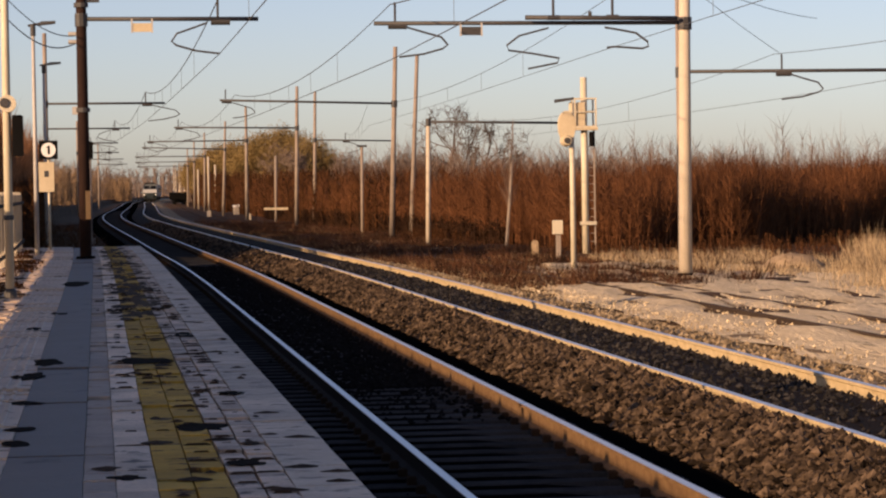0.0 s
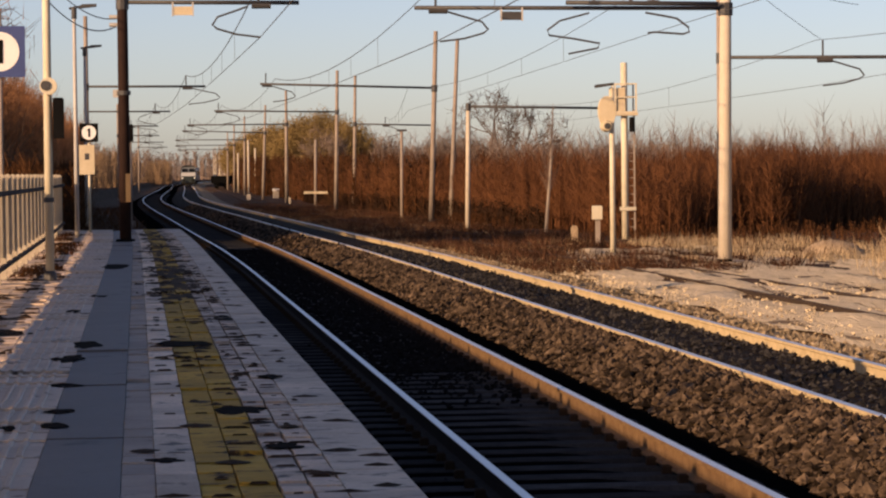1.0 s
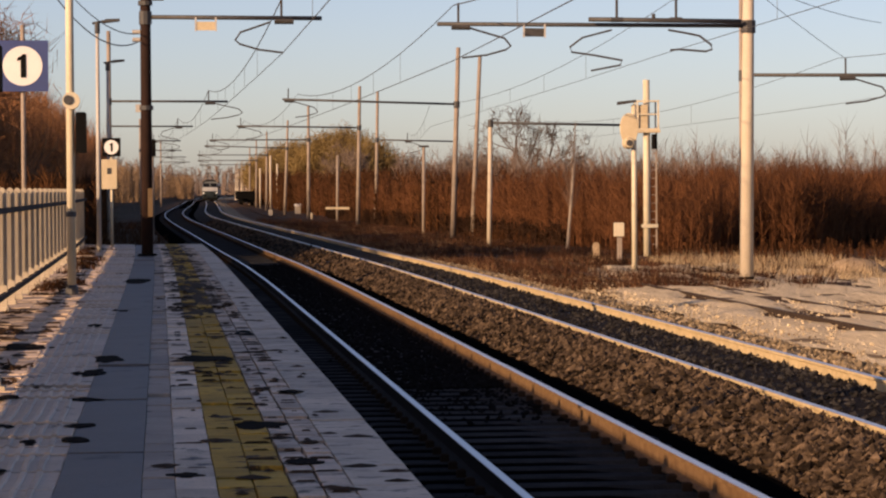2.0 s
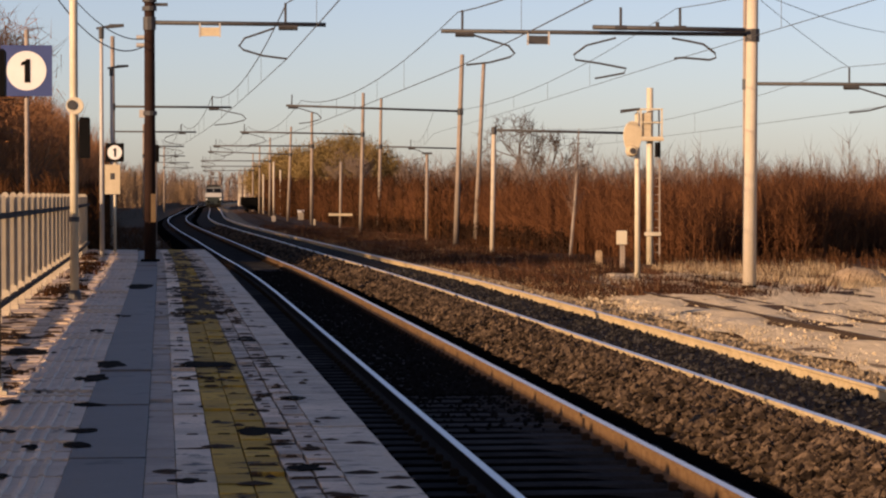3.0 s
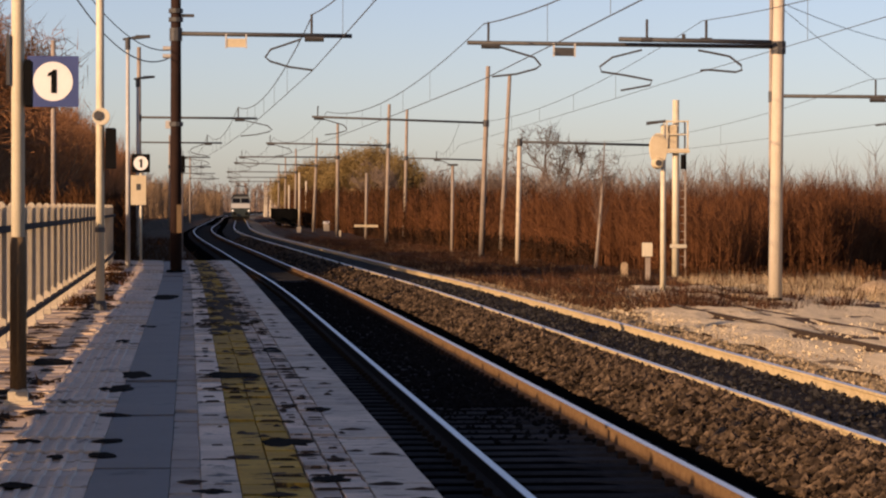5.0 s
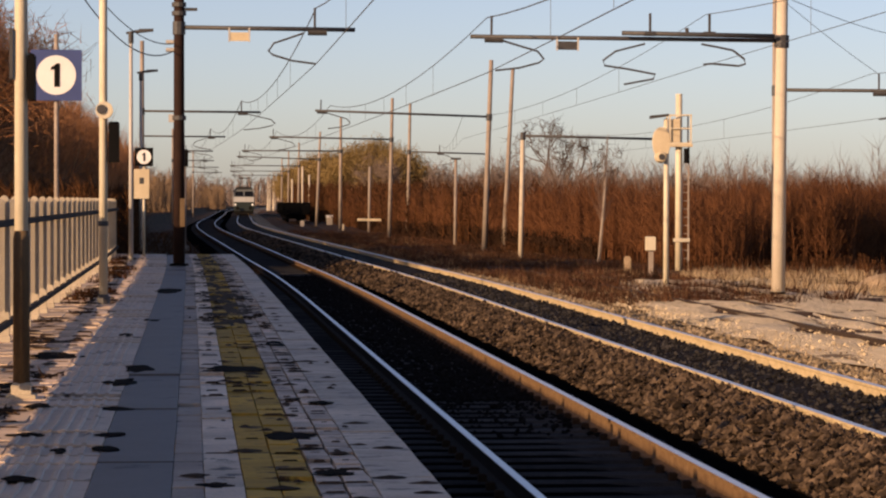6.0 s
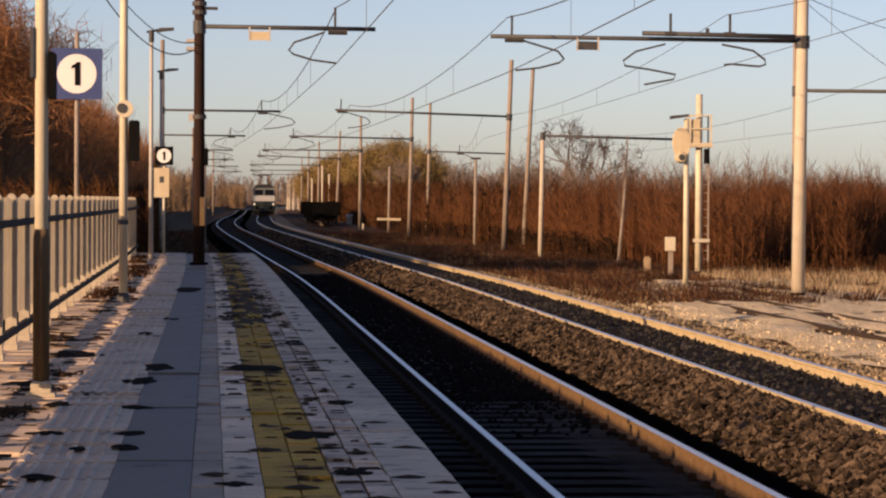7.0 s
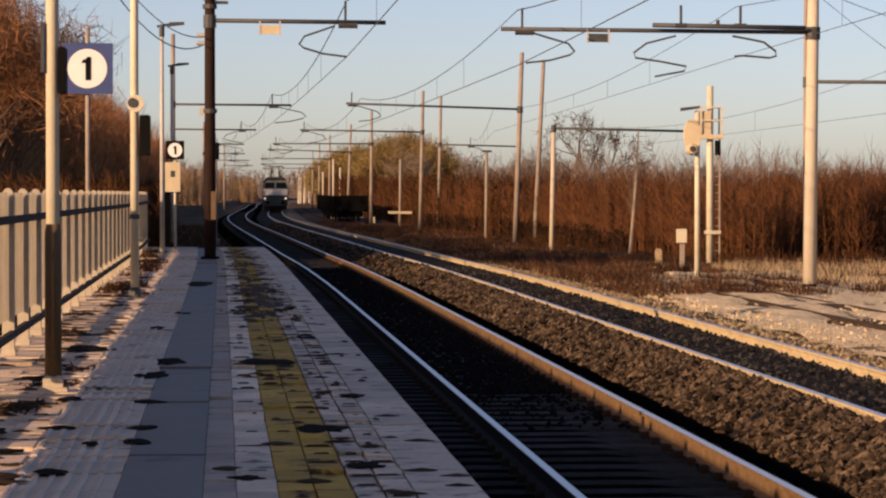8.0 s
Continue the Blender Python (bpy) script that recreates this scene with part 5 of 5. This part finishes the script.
# ---- train ----
def build_loco():
    t = thing("locomotive", T2, 300, -0.5, "electric locomotive, light grey front over dark green, pantograph raised", "locomotive")
    L = 17.0
    side = [(-1.45, 1.15), (1.45, 1.15), (1.48, 2.2), (1.40, 3.35), (1.15, 3.62), (-1.15, 3.62), (-1.40, 3.35), (-1.48, 2.2)]
    m = Mesh()
    n = len(side)
    rings = [(0.0, 0.93, 0.30), (0.35, 1.0, 0.0), (L - 0.3, 1.0, 0.0), (L, 0.94, 0.0)]
    for yy, sc, push in rings:
        for x, z in side:
            back = push * 2.2 * max(0.0, (z - 2.2)) / 1.4
            m.v.append((x * sc, yy + back, z))
    for r in range(3):
        for i in range(n):
            j = (i + 1) % n
            m.f.append((r * n + i, r * n + j, (r + 1) * n + j, (r + 1) * n + i))
    m.f += [tuple(range(n)), tuple(range(4 * n - 1, 3 * n - 1, -1))]
    body = part("body", m, M_LOCOGREY, t, "light grey body")

    def front(z):
        return 0.30 * 2.2 * max(0.0, z - 2.2) / 1.4

    part("band", Mesh().box(-1.37, 1.37, -0.03, 0.2, 1.82, 2.50, 0.02), M_LOCOWHITE, t, "white band across the front")
    part("green_apron", Mesh().box(-1.40, 1.40, -0.05, 0.3, 0.62, 1.80, 0.03), M_LOCOGREEN, t, "dark green apron")
    for e in (-1, 1):
        w = Mesh()
        x0, x1 = e * 0.09, e * 1.22
        zs = (2.60, 3.26)
        w.v += [(x0, front(zs[0]) - 0.03, zs[0]), (x1, front(zs[0]) - 0.03, zs[0]), (x1 * 0.96, front(zs[1]) - 0.03, zs[1]), (x0, front(zs[1]) - 0.03, zs[1]),
                (x0, front(zs[0]) + 0.05, zs[0]), (x1, front(zs[0]) + 0.05, zs[0]), (x1 * 0.96, front(zs[1]) + 0.05, zs[1]), (x0, front(zs[1]) + 0.05, zs[1])]
        w.f += [(0, 1, 2, 3), (4, 5, 6, 7), (0, 1, 5, 4), (1, 2, 6, 5), (2, 3, 7, 6), (3, 0, 4, 7)]
        part("cab_window", w, M_GLASS, t, "dark cab window")
        part("headlight", Mesh().tube([(e * 1.18, -0.10, 1.45), (e * 1.18, 0.05, 1.45)], 0.115, 14), M_LAMPON, t, "lit headlight")
        b = part("buffer", Mesh().tube([(e * 0.88, -0.6, 0.98), (e * 0.88, 0.0, 0.98)], 0.10, 10).tube([(e * 0.88, -0.64, 0.98), (e * 0.88, -0.58, 0.98)], 0.24, 16), M_UNDER, t)
    part("roof", Mesh().prism([(-1.30, 3.45), (1.30, 3.45), (1.10, 3.78), (0.6, 3.92), (-0.6, 3.92), (-1.10, 3.78)], 0.7, L - 0.5), M_LOCOROOF, t, "dark rounded roof")
    for yb in (3.6, 13.2):
        bg = part("bogie", Mesh().box(-1.15, 1.15, yb - 2.0, yb + 2.0, 0.30, 1.05, 0.1), M_UNDER, t)
        for yy in (-1.4, 1.4):
            for e in (-1, 1):
                part("wheel", Mesh().tube([(e * 0.68, yb + yy, 0.55), (e * 0.82, yb + yy, 0.55)], 0.55, 18), M_UNDER, bg)
    part("underframe", Mesh().box(-1.35, 1.35, 0.2, L - 0.2, 0.75, 1.2, 0.05), M_UNDER, t)
    part("snow_plough", Mesh().box(-1.30, 1.30, -0.05, 0.25, 0.16, 0.66, 0.04), M_UNDER, t)
    p = Mesh()
    for e in (-0.5, 0.5):
        p.tube([(e, 3.0, 3.95), (e * 0.8, 1.5, 4.55), (e * 0.8, 2.9, 5.10)], 0.075, 6)
    p.tube([(-0.75, 2.9, 5.10), (0.75, 2.9, 5.10)], 0.075, 6).tube([(-0.75, 2.9, 5.10), (-0.95, 2.9, 4.95)], 0.04, 6).tube([(0.75, 2.9, 5.10), (0.95, 2.9, 4.95)], 0.04, 6)
    part("pantograph", p, M_DARK, t, "raised pantograph")
    for e in (-0.55, 0.55):
        part("roof_insulator", Mesh().tube([(e, 3.0, 3.9), (e, 3.0, 4.1)], 0.1, 8), M_DARK, t)
    return t


def build_coach():
    t = thing("coach", T2, 330, -0.5, "grey passenger coach drawn behind the locomotive", "railway coach", "train coaches")
    L = 26.0
    part("body", Mesh().prism([(-1.40, 0.95), (1.40, 0.95), (1.42, 2.0), (1.36, 3.3), (-1.36, 3.3), (-1.42, 2.0)], 0, L), M_LOCOGREY, t)
    part("roof", Mesh().prism([(-1.36, 3.3), (1.36, 3.3), (1.1, 3.65), (0.5, 3.8), (-0.5, 3.8), (-1.1, 3.65)], 0.02, L - 0.02), M_LOCOROOF, t)
    for k in range(10):
        for e in (-1, 1):
            part("window", Mesh().box(e * 1.40 - 0.03, e * 1.40 + 0.03, 2.0 + k * 2.3, 3.3 + k * 2.3, 1.95, 2.85), M_GLASS, t)
    for yb in (3.5, L - 3.5):
        bg = part("bogie", Mesh().box(-1.1, 1.1, yb - 1.6, yb + 1.6, 0.3, 0.95, 0.08), M_UNDER, t)
        for yy in (-1.25, 1.25):
            for e in (-1, 1):
                part("wheel", Mesh().tube([(e * 0.68, yb + yy, 0.46), (e * 0.8, yb + yy, 0.46)], 0.46, 14), M_UNDER, bg)
    return t


def build_wagon():
    t = thing("open_wagon", T3, 250, -0.66, "low dark open freight wagon on the siding", "railway wagon", "freight wagons")
    L = 13.0
    part("body", Mesh().prism([(-1.28, 0.75), (1.28, 0.75), (1.32, 0.95), (1.32, 2.0), (1.24, 2.0), (1.24, 1.05), (-1.24, 1.05), (-1.24, 2.0), (-1.32, 2.0), (-1.32, 0.95)], 0, L), M_WAGON, t)
    for yy in (0.0, L - 0.08):
        part("end_board", Mesh().box(-1.24, 1.24, yy + 0.01, yy + 0.07, 1.05, 1.98, 0.01), M_WAGON, t)
    for k in range(7):
        for e in (-1, 1):
            part("stanchion", Mesh().box(e * 1.36 - 0.04, e * 1.36 + 0.04, 0.5 + k * 2.0, 0.62 + k * 2.0, 0.8, 2.02, 0.01), M_WAGON, t)
    for e in (-1, 1):
        part("buffer", Mesh().tube([(e * 0.88, -0.5, 0.98), (e * 0.88, 0.0, 0.98)], 0.09, 10).tube([(e * 0.88, -0.54, 0.98), (e * 0.88, -0.48, 0.98)], 0.22, 14), M_WAGON, t)
    for yb in (2.4, L - 2.4):
        for e in (-1, 1):
            part("wheel", Mesh().tube([(e * 0.68, yb, 0.46), (e * 0.82, yb, 0.46)], 0.46, 16), M_WAGON, t)
        part("axle", Mesh().tube([(-0.7, yb, 0.46), (0.7, yb, 0.46)], 0.08, 8), M_WAGON, t)
    part("underframe", Mesh().box(-1.0, 1.0, 0.3, L - 0.3, 0.35, 0.76, 0.03), M_WAGON, t)
    return t


build_masts()
build_wires()
build_pole_near()
build_pole_far()
build_signs()
build_lamp_post(-1.50, 68.7, 5.62)
build_lamp_post(-1.65, 90.0, 5.62)
build_signals()
build_plants()
build_trees()
build_mound()
build_debris()
build_damp_patches()
loco = build_loco()
coaches = [build_coach()]
wagons = [build_wagon()]
for _k in range(2):
    wagons.append(copy_thing(wagons[0], pose(T3, 264 + 14 * _k, -0.66)))
for _x, _y, _h in ((17.4, 640.0, 8.6), (18.3, 660.0, 7.8), (19.0, 650.0, 9.2), (19.9, 670.0, 8.4), (20.6, 665.0, 9.0), (21.9, 690.0, 8.8), (22.4, 680.0, 8.0), (18.0, 645.0, 9.0), (21.0, 675.0, 8.5)):
    build_poplar(_x, _y, _h)
build_poplar(15.35, 104.0, 4.9, 0.07, 0.35)
for _k in range(3):
    coaches.append(copy_thing(coaches[0], pose(T2, 360 + 27 * _k, -0.5)))
build_fence()
build_paving()
build_joint_dirt()


def on_line(y, length, c=T2, z=-0.5):
    """Pose of a vehicle whose front stands at y on a track."""
    x0, x1 = c + dev(y), c + dev(y + length)
    return pose(x0, y, z, 0, 0, math.degrees(math.atan2(-(x1 - x0), length)))


def motions():
    times = [0.0, 1.0, 2.0, 3.0, 4.0, 5.0, 6.0, 7.0, 8.0]
    walk(loco, [(t, on_line(570 - 31.9 * t, 17.0)) for t in times])
    for k, c in enumerate(coaches):
        walk(c, [(t, on_line(570 - 31.9 * t + 18.0 + 27.0 * k, 26.0)) for t in times])
    for k, c in enumerate(wagons):
        walk(c, [(t, on_line(450 - 29.5 * t + 14.0 * k, 13.0, T3, -0.66)) for t in times])


motions()
